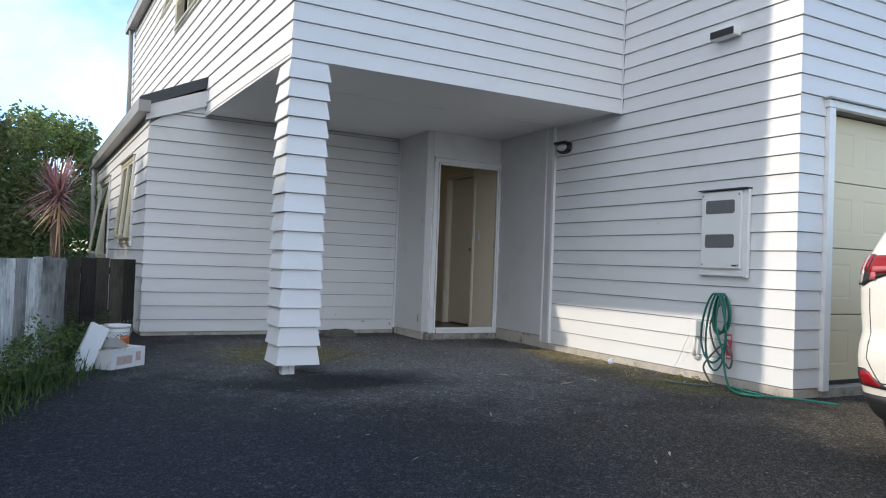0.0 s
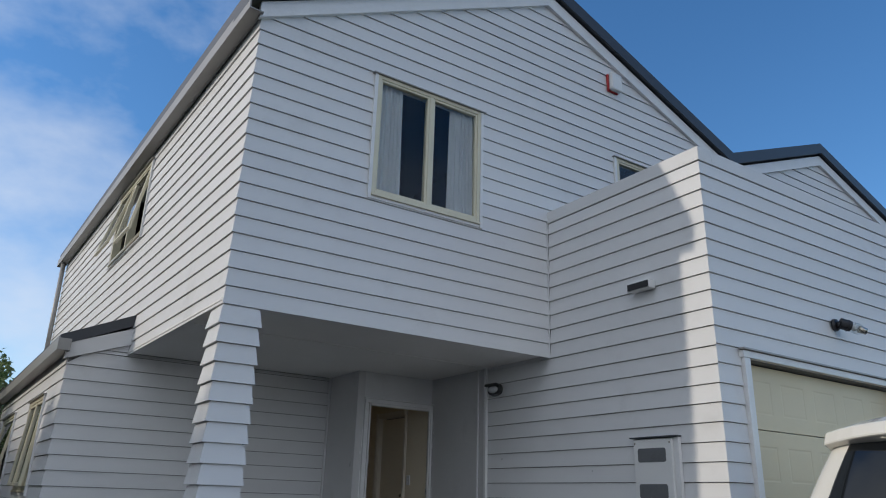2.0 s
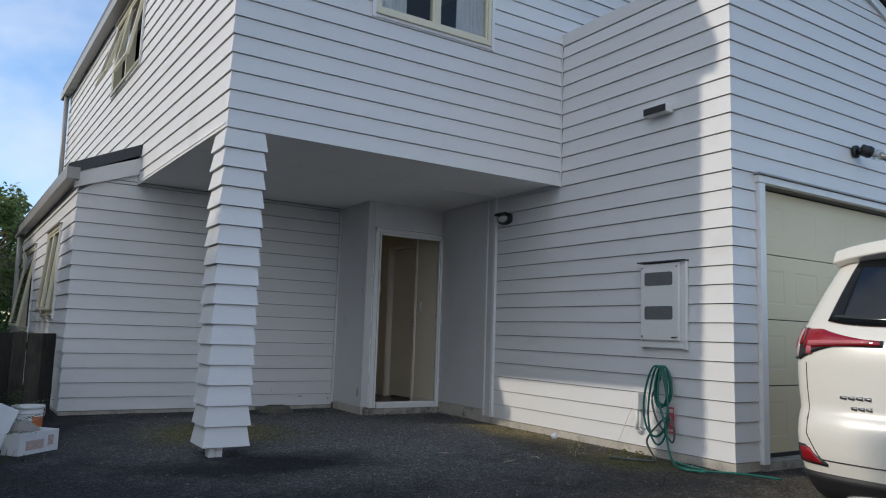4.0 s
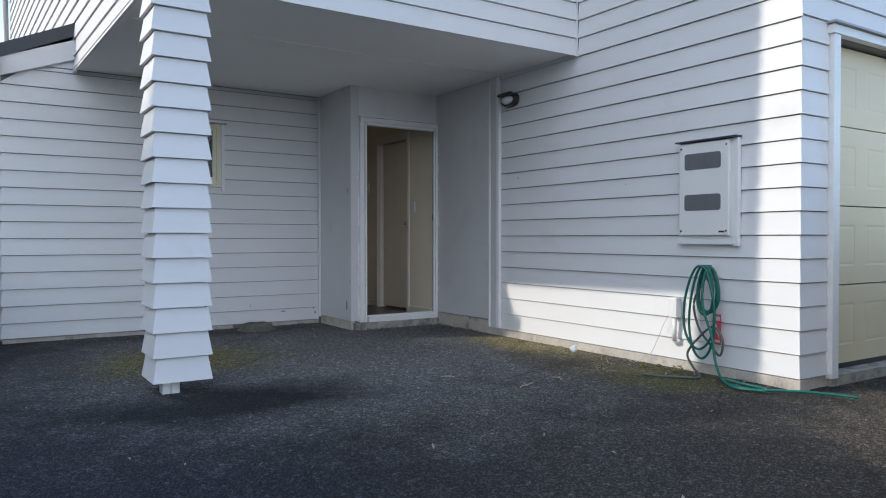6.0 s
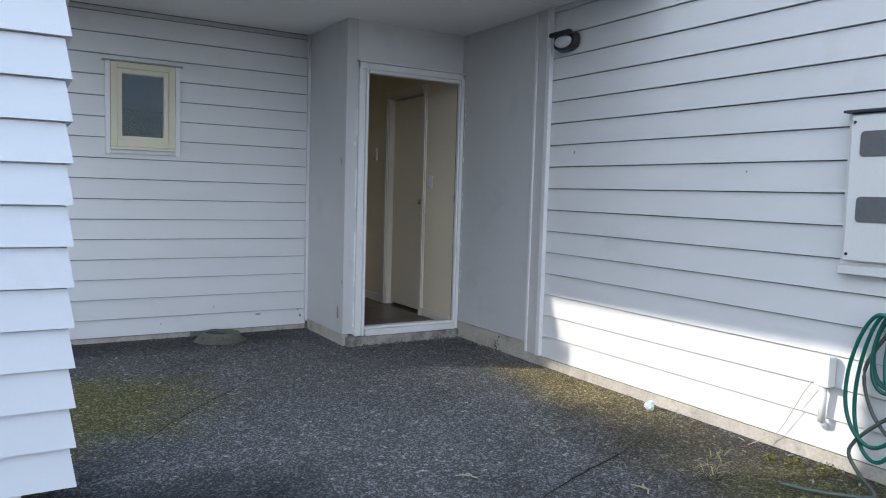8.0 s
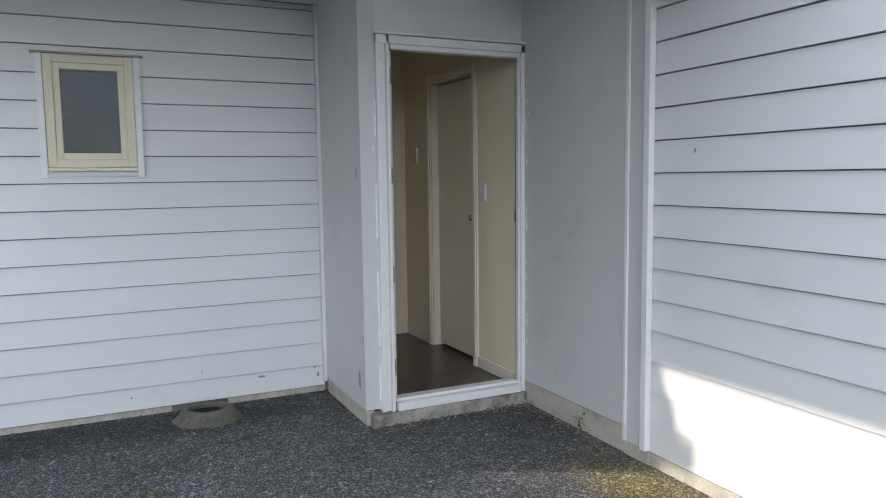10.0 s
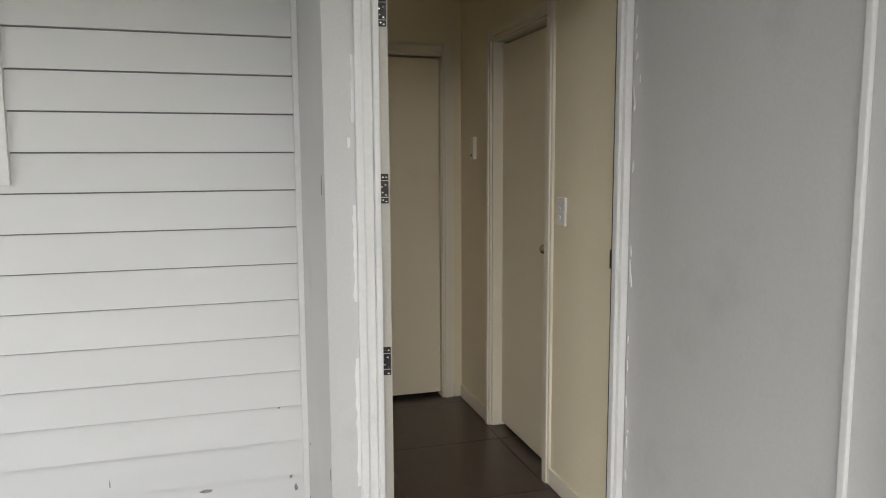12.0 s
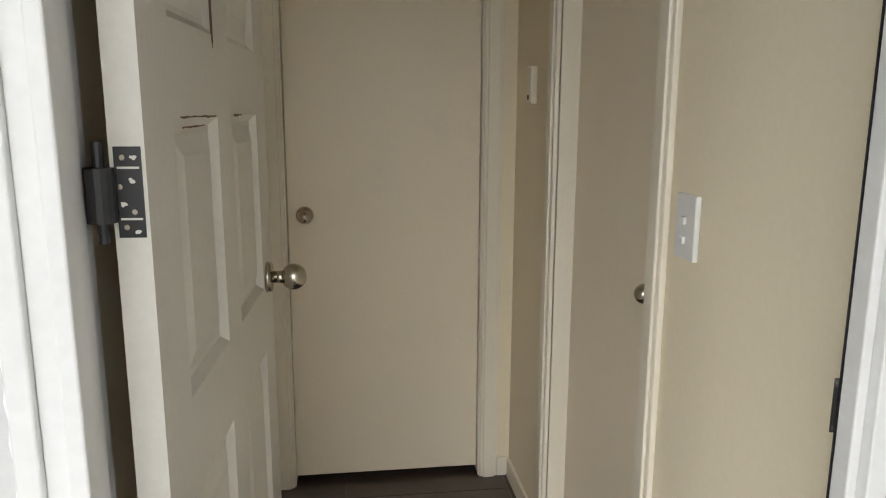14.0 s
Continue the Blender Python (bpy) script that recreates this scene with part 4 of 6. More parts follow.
# ---- wall fittings ----
bh = thing("bulkhead_light", "black oval bulkhead light with frosted lens", "wall light")
mb_ = Matrix.Translation((XM, 6.60, 2.165))


def oval(bm, ry, rz, x0, x1, k=0.75, seg=28):
    pts = [(ry * math.copysign(abs(math.cos(a)) ** k, math.cos(a)), rz * math.copysign(abs(math.sin(a)) ** k, math.sin(a))) for a in [math.tau * i / seg for i in range(seg)]]
    extrude(bm, pts, lambda y, z: mb_ @ Vector((x0, y, z)), lambda y, z: mb_ @ Vector((x1, y * 0.88, z * 0.85)))
    return bm


part("base", oval(bmesh.new(), 0.115, 0.066, -0.004, -0.050), M_BLACK, bh, bevel=0.004)
M_LENS = mat("frosted_lens", (0.62, 0.63, 0.64), 0.2, var=0.05, bump=0.1)
bm = bmesh.new()
bmesh.ops.create_uvsphere(bm, u_segments=24, v_segments=12, radius=1, matrix=mb_ @ Matrix.Translation((-0.046, 0, -0.002)) @ Matrix.Diagonal((0.045, 0.082, 0.040, 1)))
part("lens", bm, M_LENS, bh, smooth=True)
part("rim_bar", B(XM - 0.098, XM - 0.060, 6.50, 6.70, 2.196, 2.226), M_BLACK, bh, bevel=0.01)

sl_ = thing("solar_light", "small wall light with black solar panel front and white case", "wall light")
part("case", B(XM - 0.085, XM - 0.002, 4.345, 4.595, 2.810, 2.880), M_WHITEP, sl_, bevel=0.004)
part("solar_panel", B(XM - 0.0885, XM - 0.0855, 4.352, 4.588, 2.815, 2.875), M_BLACK, sl_)

M_RED = mat("red_plastic", (0.45, 0.03, 0.03), 0.4, var=0.08, bump=0.03)
sir = thing("alarm_siren", "white alarm siren cover on a red backplate", "alarm siren")
part("backplate", B(6.608, 6.790, YF - 0.022, YF + 0.004, 5.835, 6.075), M_RED, sir, bevel=0.01)
part("cover", B(6.622, 6.805, YF - 0.085, YF - 0.023, 5.842, 6.085), M_WHITEP, sir, bevel=0.02)

gl_ = thing("security_light", "black outdoor lamp with clear glass bulb jar", "wall light")
bm = bmesh.new()
cyl(bm, (7.37, YG - 0.005, 2.655), (7.37, YG - 0.03, 2.655), 0.058, 0.055, 20)
cyl(bm, (7.37, YG - 0.03, 2.655), (7.385, YG - 0.065, 2.652), 0.030, 0.034, 16)
part("base", bm, M_BLACK, gl_, smooth=True)
bm = bmesh.new()
cyl(bm, (7.36, YG - 0.065, 2.662), (7.43, YG - 0.12, 2.632), 0.052, 0.050, 20)
cyl(bm, (7.405, YG - 0.10, 2.643), (7.415, YG - 0.108, 2.639), 0.056, 0.056, 20)
part("socket", bm, M_BLACK, gl_, smooth=False, bevel=0.004)
bm = bmesh.new()
cyl(bm, (7.43, YG - 0.12, 2.632), (7.50, YG - 0.175, 2.602), 0.044, 0.052, 20, caps=False)
bmesh.ops.create_uvsphere(bm, u_segments=20, v_segments=12, radius=0.052, matrix=Matrix.Translation((7.505, YG - 0.180, 2.600)))
part("glass_jar", bm, glass("lamp_glass", (0.93, 0.94, 0.93)), gl_, "clear glass jar", smooth=True).location = (-0.03, 0.022, 0.010)
bm = bmesh.new()
bmesh.ops.create_uvsphere(bm, u_segments=16, v_segments=10, radius=0.030, matrix=Matrix.Translation((7.478, YG - 0.158, 2.611)))
cyl(bm, (7.43, YG - 0.12, 2.632), (7.465, YG - 0.148, 2.617), 0.016, 0.022, 14)
part("bulb", bm, M_LENS, gl_, "white frosted bulb", smooth=True).location = (-0.03, 0.022, 0.010)
bm = bmesh.new()
cyl(bm, (7.525, YG - 0.196, 2.592), (7.575, YG - 0.235, 2.570), 0.034, 0.030, 18)
part("end_cap", bm, M_CHROME, gl_, smooth=True).location = (-0.045, 0.034, 0.016)

# meter box
mbx = thing("meter_box", "white steel electricity meter box with two grey windows", "meter box")
MY0, MY1, MZ0, MZ1 = 4.255, 4.650, 0.905, 1.535
part("body", B(XM - 0.028, XM + 0.0, MY0 - 0.02, MY1 + 0.02, MZ0 - 0.02, MZ1 + 0.006), M_WHITEP, mbx)
part("door", B(XM - 0.052, XM - 0.029, MY0, MY1, MZ0, MZ1), M_WHITEP, mbx, bevel=0.006)
M_SMOKE = mat("smoked_panel", (0.16, 0.165, 0.17), 0.15, var=0.1, scale=8, bump=0.0)
for z0, z1 in ((1.355, 1.465), (1.075, 1.185)):
    bm = bmesh.new()
    r = 0.018
    y0, y1 = MY0 + 0.060, MY1 - 0.045
    outl = []
    for cy, cz, a0 in ((y1 - r, z1 - r, 0), (y0 + r, z1 - r, 90), (y0 + r, z0 + r, 180), (y1 - r, z0 + r, 270)):
        outl += [(cy + r * math.cos(radians(a0 + q)), cz + r * math.sin(radians(a0 + q))) for q in (0, 30, 60, 90)]
    extrude(bm, outl, lambda y, z: (XM - 0.0545, y, z), lambda y, z: (XM - 0.0525, y, z))
    part("viewing_pane", bm, M_SMOKE, mbx)
part("flashing", B(XM - 0.066, XM + 0.002, MY0 - 0.06, MY1 + 0.03, MZ1 + 0.012, MZ1 + 0.022), M_ROOF, mbx)
part("side_facing", B(XM - 0.034, XM + 0.0, MY0 - 0.055, MY0 - 0.021, MZ0 - 0.07, MZ1 + 0.010), M_TRIM, mbx, bevel=0.003)
part("sill", B(XM - 0.034, XM + 0.0, MY0 - 0.02, MY1 + 0.03, MZ0 - 0.06, MZ0 - 0.021), M_TRIM, mbx, bevel=0.003)
part("nameplate", B(XM - 0.054, XM - 0.0525, MY0 + 0.03, MY0 + 0.075, MZ0 + 0.02, MZ0 + 0.032), M_BLACK, mbx)
for y, z in ((MY0 + 0.018, MZ1 - 0.03), (MY0 + 0.018, MZ0 + 0.03), (MY1 - 0.018, MZ1 - 0.03), (MY1 - 0.018, MZ0 + 0.03)):
    bm = bmesh.new()
    cyl(bm, (XM - 0.0525, y, z), (XM - 0.056, y, z), 0.007, seg=10)
    part("screw", bm, M_CHROME, mbx)

M_WIRE = mat("pale_wire", (0.45, 0.40, 0.32), 0.6, var=0.15, bump=0.0)
jb = thing("junction_box", "white electrical box with conduit into the ground", "junction box")
part("case", B(XM - 0.060, XM - 0.004, 4.665, 4.735, 0.325, 0.465), M_WHITEP, jb, bevel=0.006)
bm = bmesh.new()
cyl(bm, (XM - 0.035, 4.70, 0.325), (XM - 0.035, 4.70, 0.16), 0.016)
cyl(bm, (XM - 0.035, 4.70, 0.16), (XM + 0.01, 4.70, 0.13), 0.016)
part("conduit", bm, M_WHITEP, jb, smooth=True)


def tube(pts, r, seg=8):
    """A tube along smoothed points."""
    P_ = [Vector(p) for p in pts]
    fine_ = []
    for i in range(len(P_) - 1):
        p0, p1, p2, p3 = P_[max(i - 1, 0)], P_[i], P_[i + 1], P_[min(i + 2, len(P_) - 1)]
        for k in range(6):
            t = k / 6
            fine_.append(0.5 * ((2 * p1) + (p2 - p0) * t + (2 * p0 - 5 * p1 + 4 * p2 - p3) * t * t + (3 * p1 - p0 - 3 * p2 + p3) * t ** 3))
    fine_.append(P_[-1])
    bm = bmesh.new()
    rings = []
    for i, p in enumerate(fine_):
        d = (fine_[min(i + 1, len(fine_) - 1)] - fine_[max(i - 1, 0)]).normalized()
        q = d.to_track_quat("Z", "Y")
        rings.append([bm.verts.new(p + q @ Vector((r * math.cos(math.tau * j / seg), r * math.sin(math.tau * j / seg), 0))) for j in range(seg)])
    for a, b in zip(rings, rings[1:]):
        for j in range(seg):
            bm.faces.new((a[j], a[(j + 1) % seg], b[(j + 1) % seg], b[j]))
    bm.faces.new(rings[0])
    bm.faces.new(rings[-1])
    return bm


part("loose_wire", tube([(XM - 0.030, 4.737, 0.36), (XM - 0.032, 4.79, 0.28), (XM - 0.030, 4.85, 0.16), (XM - 0.030, 4.91, 0.05), (XM - 0.040, 4.97, 0.0), (XM - 0.10, 5.02, -0.038)], 0.0018, 6), M_WIRE, jb, "thin pale wire trailing to the ground")


def settle(p):
    """Lowers what hangs near the ground on to it."""
    return (p[0], p[1], p[2] + LOW * max(0.0, 1 - p[2] / 0.2))


# tap, hose
tap = thing("garden_tap", "brass garden tap on the wall", "tap")
bm = bmesh.new()
cyl(bm, (XM, 4.41, 0.655), (XM - 0.075, 4.41, 0.655), 0.011)
cyl(bm, (XM - 0.065, 4.41, 0.655), (XM - 0.085, 4.41, 0.610), 0.012)
cyl(bm, (XM - 0.050, 4.41, 0.655), (XM - 0.050, 4.41, 0.695), 0.009)
box(bm, XM - 0.056, XM - 0.044, 4.385, 4.435, 0.695, 0.705)
part("spout", bm, mat("brass", (0.5, 0.38, 0.2), 0.35, 1.0, var=0.15, bump=0.1), tap, smooth=False)
M_HOSE = mat("green_hose", (0.012, 0.14, 0.105), 0.35, var=0.12, scale=8, bump=0.05)
M_HOSE2 = mat("dark_grey_hose", (0.09, 0.11, 0.10), 0.4, var=0.12, scale=8, bump=0.05)
hose = thing("garden_hose", "coiled green garden hose hung on the tap", "garden hose")
rh = random.Random(3)
pts = []
TY, TZ = 4.42, 0.70
for k in range(5):
    hw, hh = rh.uniform(0.06, 0.095) if k < 3 else rh.uniform(0.09, 0.125), rh.uniform(0.27, 0.34) if k < 3 else rh.uniform(0.50, 0.60)
    off = -0.045 - 0.018 * k
    cy = TY + rh.uniform(-0.03, 0.03)
    for q in range(0, 360, 30):
        a = radians(q)
        pts.append((XM + off - 0.012 * math.sin(a / 2) ** 2, cy + hw * math.sin(a) * (1 - 0.25 * math.cos(a)), TZ - hh / 2 + hh / 2 * math.cos(a)))
pts += [(XM - 0.15, 4.38, 0.45), (XM - 0.16, 4.30, 0.25), (XM - 0.17, 4.26, 0.10), (XM - 0.22, 4.16, 0.016), (XM - 0.27, 4.0, 0.014), (XM - 0.26, 3.86, 0.014), (XM - 0.20, 3.90, 0.016), (XM - 0.20, 4.05, 0.020), (XM - 0.25, 4.14, 0.034), (XM - 0.30, 4.05, 0.014), (XM - 0.29, 3.92, 0.014), (XM - 0.17, 3.80, 0.016), (XM - 0.08, 3.70, 0.016), (XM + 0.01, 3.58, 0.012), (XM + 0.06, 3.47, 0.010)]
part("coil", tube([settle(p) for p in pts], 0.0085), M_HOSE, hose, smooth=True)
pts = [(XM - 0.05, 4.43, 0.62), (XM - 0.08, 4.50, 0.45), (XM - 0.08, 4.46, 0.28), (XM - 0.09, 4.36, 0.18), (XM - 0.10, 4.28, 0.13), (XM - 0.10, 4.26, 0.22), (XM - 0.10, 4.33, 0.30), (XM - 0.10, 4.44, 0.22), (XM - 0.12, 4.52, 0.12), (XM - 0.14, 4.46, 0.05), (XM - 0.2, 4.36, 0.012), (XM - 0.30, 4.42, 0.012), (XM - 0.38, 4.52, 0.012), (XM - 0.43, 4.63, 0.012)]
part("tail", tube([settle(p) for p in pts], 0.008), M_HOSE2, hose, "greyish length of hose", smooth=True)
tag_ = thing("warning_tag", "red and white warning tag hanging by the hose", "tag")
part("card", B(XM - 0.032, XM - 0.030, 4.322, 4.376, 0.175, 0.378), mat("faded_red_tag", (0.55, 0.10, 0.12), 0.5, var=0.1, bump=0.02), tag_)
M_TAGW = mat("tag_white", (0.75, 0.70, 0.68), 0.5, var=0.1, bump=0.0)
bm = bmesh.new()
extrude(bm, [(4.362, 0.315), (4.338, 0.262), (4.348, 0.262), (4.334, 0.222), (4.365, 0.272), (4.353, 0.272), (4.368, 0.315)], lambda y, z: (XM - 0.034, y, z), lambda y, z: (XM - 0.0322, y, z))
part("flash_symbol", bm, M_TAGW, tag_)
part("text_bar", B(XM - 0.034, XM - 0.0322, 4.330, 4.368, 0.335, 0.362), M_TAGW, tag_)
part("text_bar", B(XM - 0.034, XM - 0.0322, 4.330, 4.368, 0.188, 0.205), M_TAGW, tag_)

# ---- garage door ----
gdr = thing("garage_door", "closed cream sectional garage door with embossed panels", "garage door")
gx0, gx1 = XM + IN + GD[0] + 0.012, XM + IN + GD[1] - 0.012
GYD = YG + IN + 0.075
for k in range(4):
    z0, z1 = 0.055 + k * 0.525, 0.055 + (k + 1) * 0.525 - 0.008
    holes = []
    n = 5
    pw = (gx1 - gx0) / n
    for i in range(n):
        holes.append((gx0 + pw * i + 0.07, gx0 + pw * (i + 1) - 0.07, z0 + 0.12, z1 - 0.12))
    bm = bmesh.new()
    for a, b, c, d in rects(gx0, gx1, z0, z1, holes):
        box(bm, a, b, GYD, GYD + 0.03, c, d)
    for a, b, c, d in holes:
        i1, i2 = 0.012, 0.03
        rr = [((a, b, c, d), 0.0), ((a + i1, b - i1, c + i1, d - i1), 0.0022), ((a + i2, b - i2, c + i2, d - i2), 0.001)]
        vs = [[bm.verts.new((x, GYD + y, z)) for x, z in ((p, r), (q, r), (q, s), (p, s))] for (p, q, r, s), y in rr]
        for p0, p1 in zip(vs, vs[1:]):
            for j in range(4):
                bm.faces.new((p0[j], p0[(j + 1) % 4], p1[(j + 1) % 4], p1[j]))
        bm.faces.new(vs[-1])
    part("door_section", bm, M_GDOOR, gdr)
part("bottom_seal", B(gx0, gx1, GYD + 0.002, GYD + 0.028, 0.02, 0.054), M_BLACK, gdr)
gfr = thing("door_4", "white garage door jambs and head flashing", "door frame", kind="structure")
part("jamb", B(XM + IN + 0.288, XM + IN + 0.362, YG - 0.028, YG + 0.12, 0.0, 2.165), M_TRIM, gfr, bevel=0.003)
part("jamb", B(XM + IN + 2.80, XM + IN + 2.87, YG - 0.028, YG + 0.12, 0.0, 2.165), M_TRIM, gfr, bevel=0.003)
part("head", B(XM + IN + 0.27, XM + IN + 2.89, YG - 0.035, YG + 0.12, 2.166, 2.222), M_TRIM, gfr, bevel=0.003)
part("head_flashing", B(XM + IN + 0.25, XM + IN + 2.91, YG - 0.060, YG + 0.0, 2.226, 2.238), M_GUTTER, gfr)
tagged(obj("garage_inside", B(XM + 0.2, XM + 3.2, YG + 0.5, YG + 0.55, -0.2, 2.6), M_ROOMDARK), "dark wall inside the garage", "wall", kind="structure")
tagged(obj("garage_threshold", B(XM + IN + 0.30, XM + IN + 2.86, YG - 0.02, YG + 0.2, -0.15, 0.018), M_CONC), "concrete threshold of the garage door", "threshold", kind="structure")

# crumbled concrete and dirt along the footings
rc = random.Random(17)
bm = bmesh.new()


def crumb(x, y, s):
    m = Matrix.Translation((x, y, ground_z(x, y) + 0.2 * s)) @ Euler((rc.uniform(0, 6), rc.uniform(0, 6), rc.uniform(0, 6))).to_matrix().to_4x4() @ Matrix.Diagonal((s, s * rc.uniform(0.5, 1), s * rc.uniform(0.4, 0.8), 1))
    bmesh.ops.create_icosphere(bm, subdivisions=1, radius=1.0, matrix=m)


for _ in range(90):
    crumb(XM - 0.012 - abs(rc.gauss(0, 0.025)), rc.uniform(6.95, 7.85), rc.uniform(0.004, 0.016))
for _ in range(80):
    crumb(rc.uniform(4.58, 5.58), YD - 0.06 - abs(rc.gauss(0, 0.025)), rc.uniform(0.004, 0.016))
for _ in range(60):
    crumb(rc.uniform(2.0, 4.55), YW + 0.006 - abs(rc.gauss(0, 0.02)), rc.uniform(0.004, 0.013))
for _ in range(60):
    crumb(XM - 0.006 - abs(rc.gauss(0, 0.03)), rc.uniform(3.9, 6.7), rc.uniform(0.003, 0.012))
for _ in range(30):
    crumb(4.56 - abs(rc.gauss(0, 0.02)), rc.uniform(7.9, 8.6), rc.uniform(0.004, 0.012))
tagged(obj("rubble", bm, mat("dirty_rubble", (0.16, 0.15, 0.13), 0.95, var=0.4, scale=20, bump=0.5, dirt=(0.03, 0.03, 0.025), dirt_amount=0.4, dirt_scale=20)), "crumbled concrete and soil along the wall footings", "rubble", kind="stuff")
M_SCUFF = mat("grey_scuff", (0.30, 0.30, 0.30), 0.8, var=0.3, scale=40, bump=0.0)


def scuff(pl, parent, u, z, w, h, lean=0.0, n=0.0175):
    bm = bmesh.new()
    k = 12
    outl = [(w * math.cos(math.tau * j / k) * (0.75 + 0.5 * rc.random()), h * math.sin(math.tau * j / k) * (0.75 + 0.5 * rc.random())) for j in range(k)]
    extrude(bm, outl, lambda a_, c_: pl.at(u + a_ + lean * c_, z + c_, n), lambda a_, c_: pl.at(u + a_ + lean * c_, z + c_, n - 0.004))
    part("scuff", bm, M_SCUFF, parent)


for u, z, w, h in ((4.16, 0.105, 0.022, 0.006), (4.50, 0.13, 0.006, 0.012), (3.80, 0.17, 0.0025, 0.03), (4.46, 0.43, 0.005, 0.004), (3.4, 0.075, 0.006, 0.005), (4.52, 0.075, 0.008, 0.014)):
    scuff(wing, wall_wing, u, z, w, h, n=0.0165)
scuff(meter, wall_meter, 6.80 - 6.51, 1.44, 0.003, 0.010, 0.3, n=0.0165)
scuff(meter, wall_meter, 6.80 - 5.2, 1.30, 0.003, 0.005, n=0.0165)
for u, z, w, h in ((0.70, 1.37, 0.006, 0.03), (0.755, 0.45, 0.006, 0.02), (0.1, 0.30, 0.004, 0.006), (0.68, 0.2, 0.02, 0.05)):
    scuff(al, wall_al, u, z, w, h, n=0.0015)

# ---- parked car ----
M_CARP = mat("pearl_white_paint", (0.80, 0.77, 0.69), 0.25, var=0.02, scale=2, bump=0.0, coat=0.6)
M_CARGLASS = mat("tinted_car_glass", (0.012, 0.014, 0.016), 0.05, var=0.1, bump=0.0)
M_CARBLK = mat("black_bumper_plastic", (0.022, 0.022, 0.024), 0.55, var=0.1, fine=200, bump=0.2)
M_LAMPRED = mat("red_lamp_plastic", (0.30, 0.010, 0.016), 0.12, var=0.1, scale=20, bump=0.05, coat=0.5)
M_LAMPCLR = mat("pink_light_guide", (0.52, 0.13, 0.14), 0.12, var=0.1, scale=20, bump=0.05, coat=0.5)
M_LAMPCLEAR = mat("clear_lamp_plastic", (0.55, 0.48, 0.47), 0.12, var=0.1, scale=20, bump=0.05, coat=0.5)
M_BADGE = mat("dull_chrome", (0.34, 0.34, 0.34), 0.35, 0.9, var=0.1, bump=0.0)
M_CHR = mat("chrome", (0.65, 0.65, 0.66), 0.12, 1.0, var=0.03, bump=0.0)
M_TYRE = mat("tyre_rubber", (0.02, 0.02, 0.02), 0.85, var=0.15, bump=0.3)
car = thing("parked_car", "white pearl sport utility car parked before the garage", "car")
# rear profile: height, half width, setback of the rear, front end
PROF = [(0.24, 0.78, 0.16, 4.40), (0.30, 0.83, 0.09, 4.48), (0.40, 0.865, 0.045, 4.52), (0.50, 0.88, 0.02, 4.55), (0.60, 0.885, 0.015, 4.56), (0.68, 0.885, 0.03, 4.56), (0.72, 0.885, 0.055, 4.54), (0.85, 0.90, 0.06, 4.50), (0.98, 0.91, 0.07, 4.42), (1.08, 0.905, 0.09, 4.1), (1.13, 0.895, 0.115, 3.6), (1.22, 0.87, 0.16, 3.25), (1.35, 0.83, 0.23, 2.95), (1.48, 0.785, 0.305, 2.6), (1.57, 0.75, 0.37, 2.3), (1.63, 0.71, 0.46, 2.1), (1.665, 0.64, 0.60, 1.95), (1.68, 0.5, 0.85, 1.8)]


def prof(z):
    zs_ = [p[0] for p in PROF]
    return [float(np.interp(z, zs_, [p[k] for p in PROF])) for k in (1, 2, 3)]


def car_at(a, z, out=0.0):
    """A point of the tail: a runs from -1 (right flank) to 1 (left flank)."""
    w, xr, xf = prof(z)
    th = a * math.pi / 2
    e = 2 / 6.0
    sy = math.copysign(abs(math.sin(th)) ** e, math.sin(th))
    cx = abs(math.cos(th)) ** e
    y, x = w * sy, xr + 0.42 * (1 - cx)
    ny, nx = sy ** 3 if sy > 0 else -abs(sy) ** 3, -cx ** 2.2
    ln = math.hypot(nx, ny) or 1
    return Vector((x + out * nx / ln, y + out * ny / ln, z))


bm = bmesh.new()
rings = []
N = 36
zl = [PROF[0][0] + (PROF[-1][0] - PROF[0][0]) * i / 44 for i in range(45)]
for z in zl:
    w, xr, xf = prof(z)
    ring = [bm.verts.new(car_at(-1 + 2 * i / N, z)) for i in range(N + 1)]
    for s in (1, 0.6, 0.25, -0.25, -0.6, -1):
        bulge = 0.12 if z < 1.05 else 0.18
        ring.append(bm.verts.new((xf - bulge * abs(s) ** 3 * 2, w * s * 0.92, z)))
    rings.append(ring)
for r0, r1 in zip(rings, rings[1:]):
    for i in range(len(r0)):
        j = (i + 1) % len(r0)
        bm.faces.new((r0[i], r0[j], r1[j], r1[i]))
bm.faces.new(rings[0])
bm.faces.new(rings[-1])
body = part("body", bm, M_CARP, car, smooth=True)


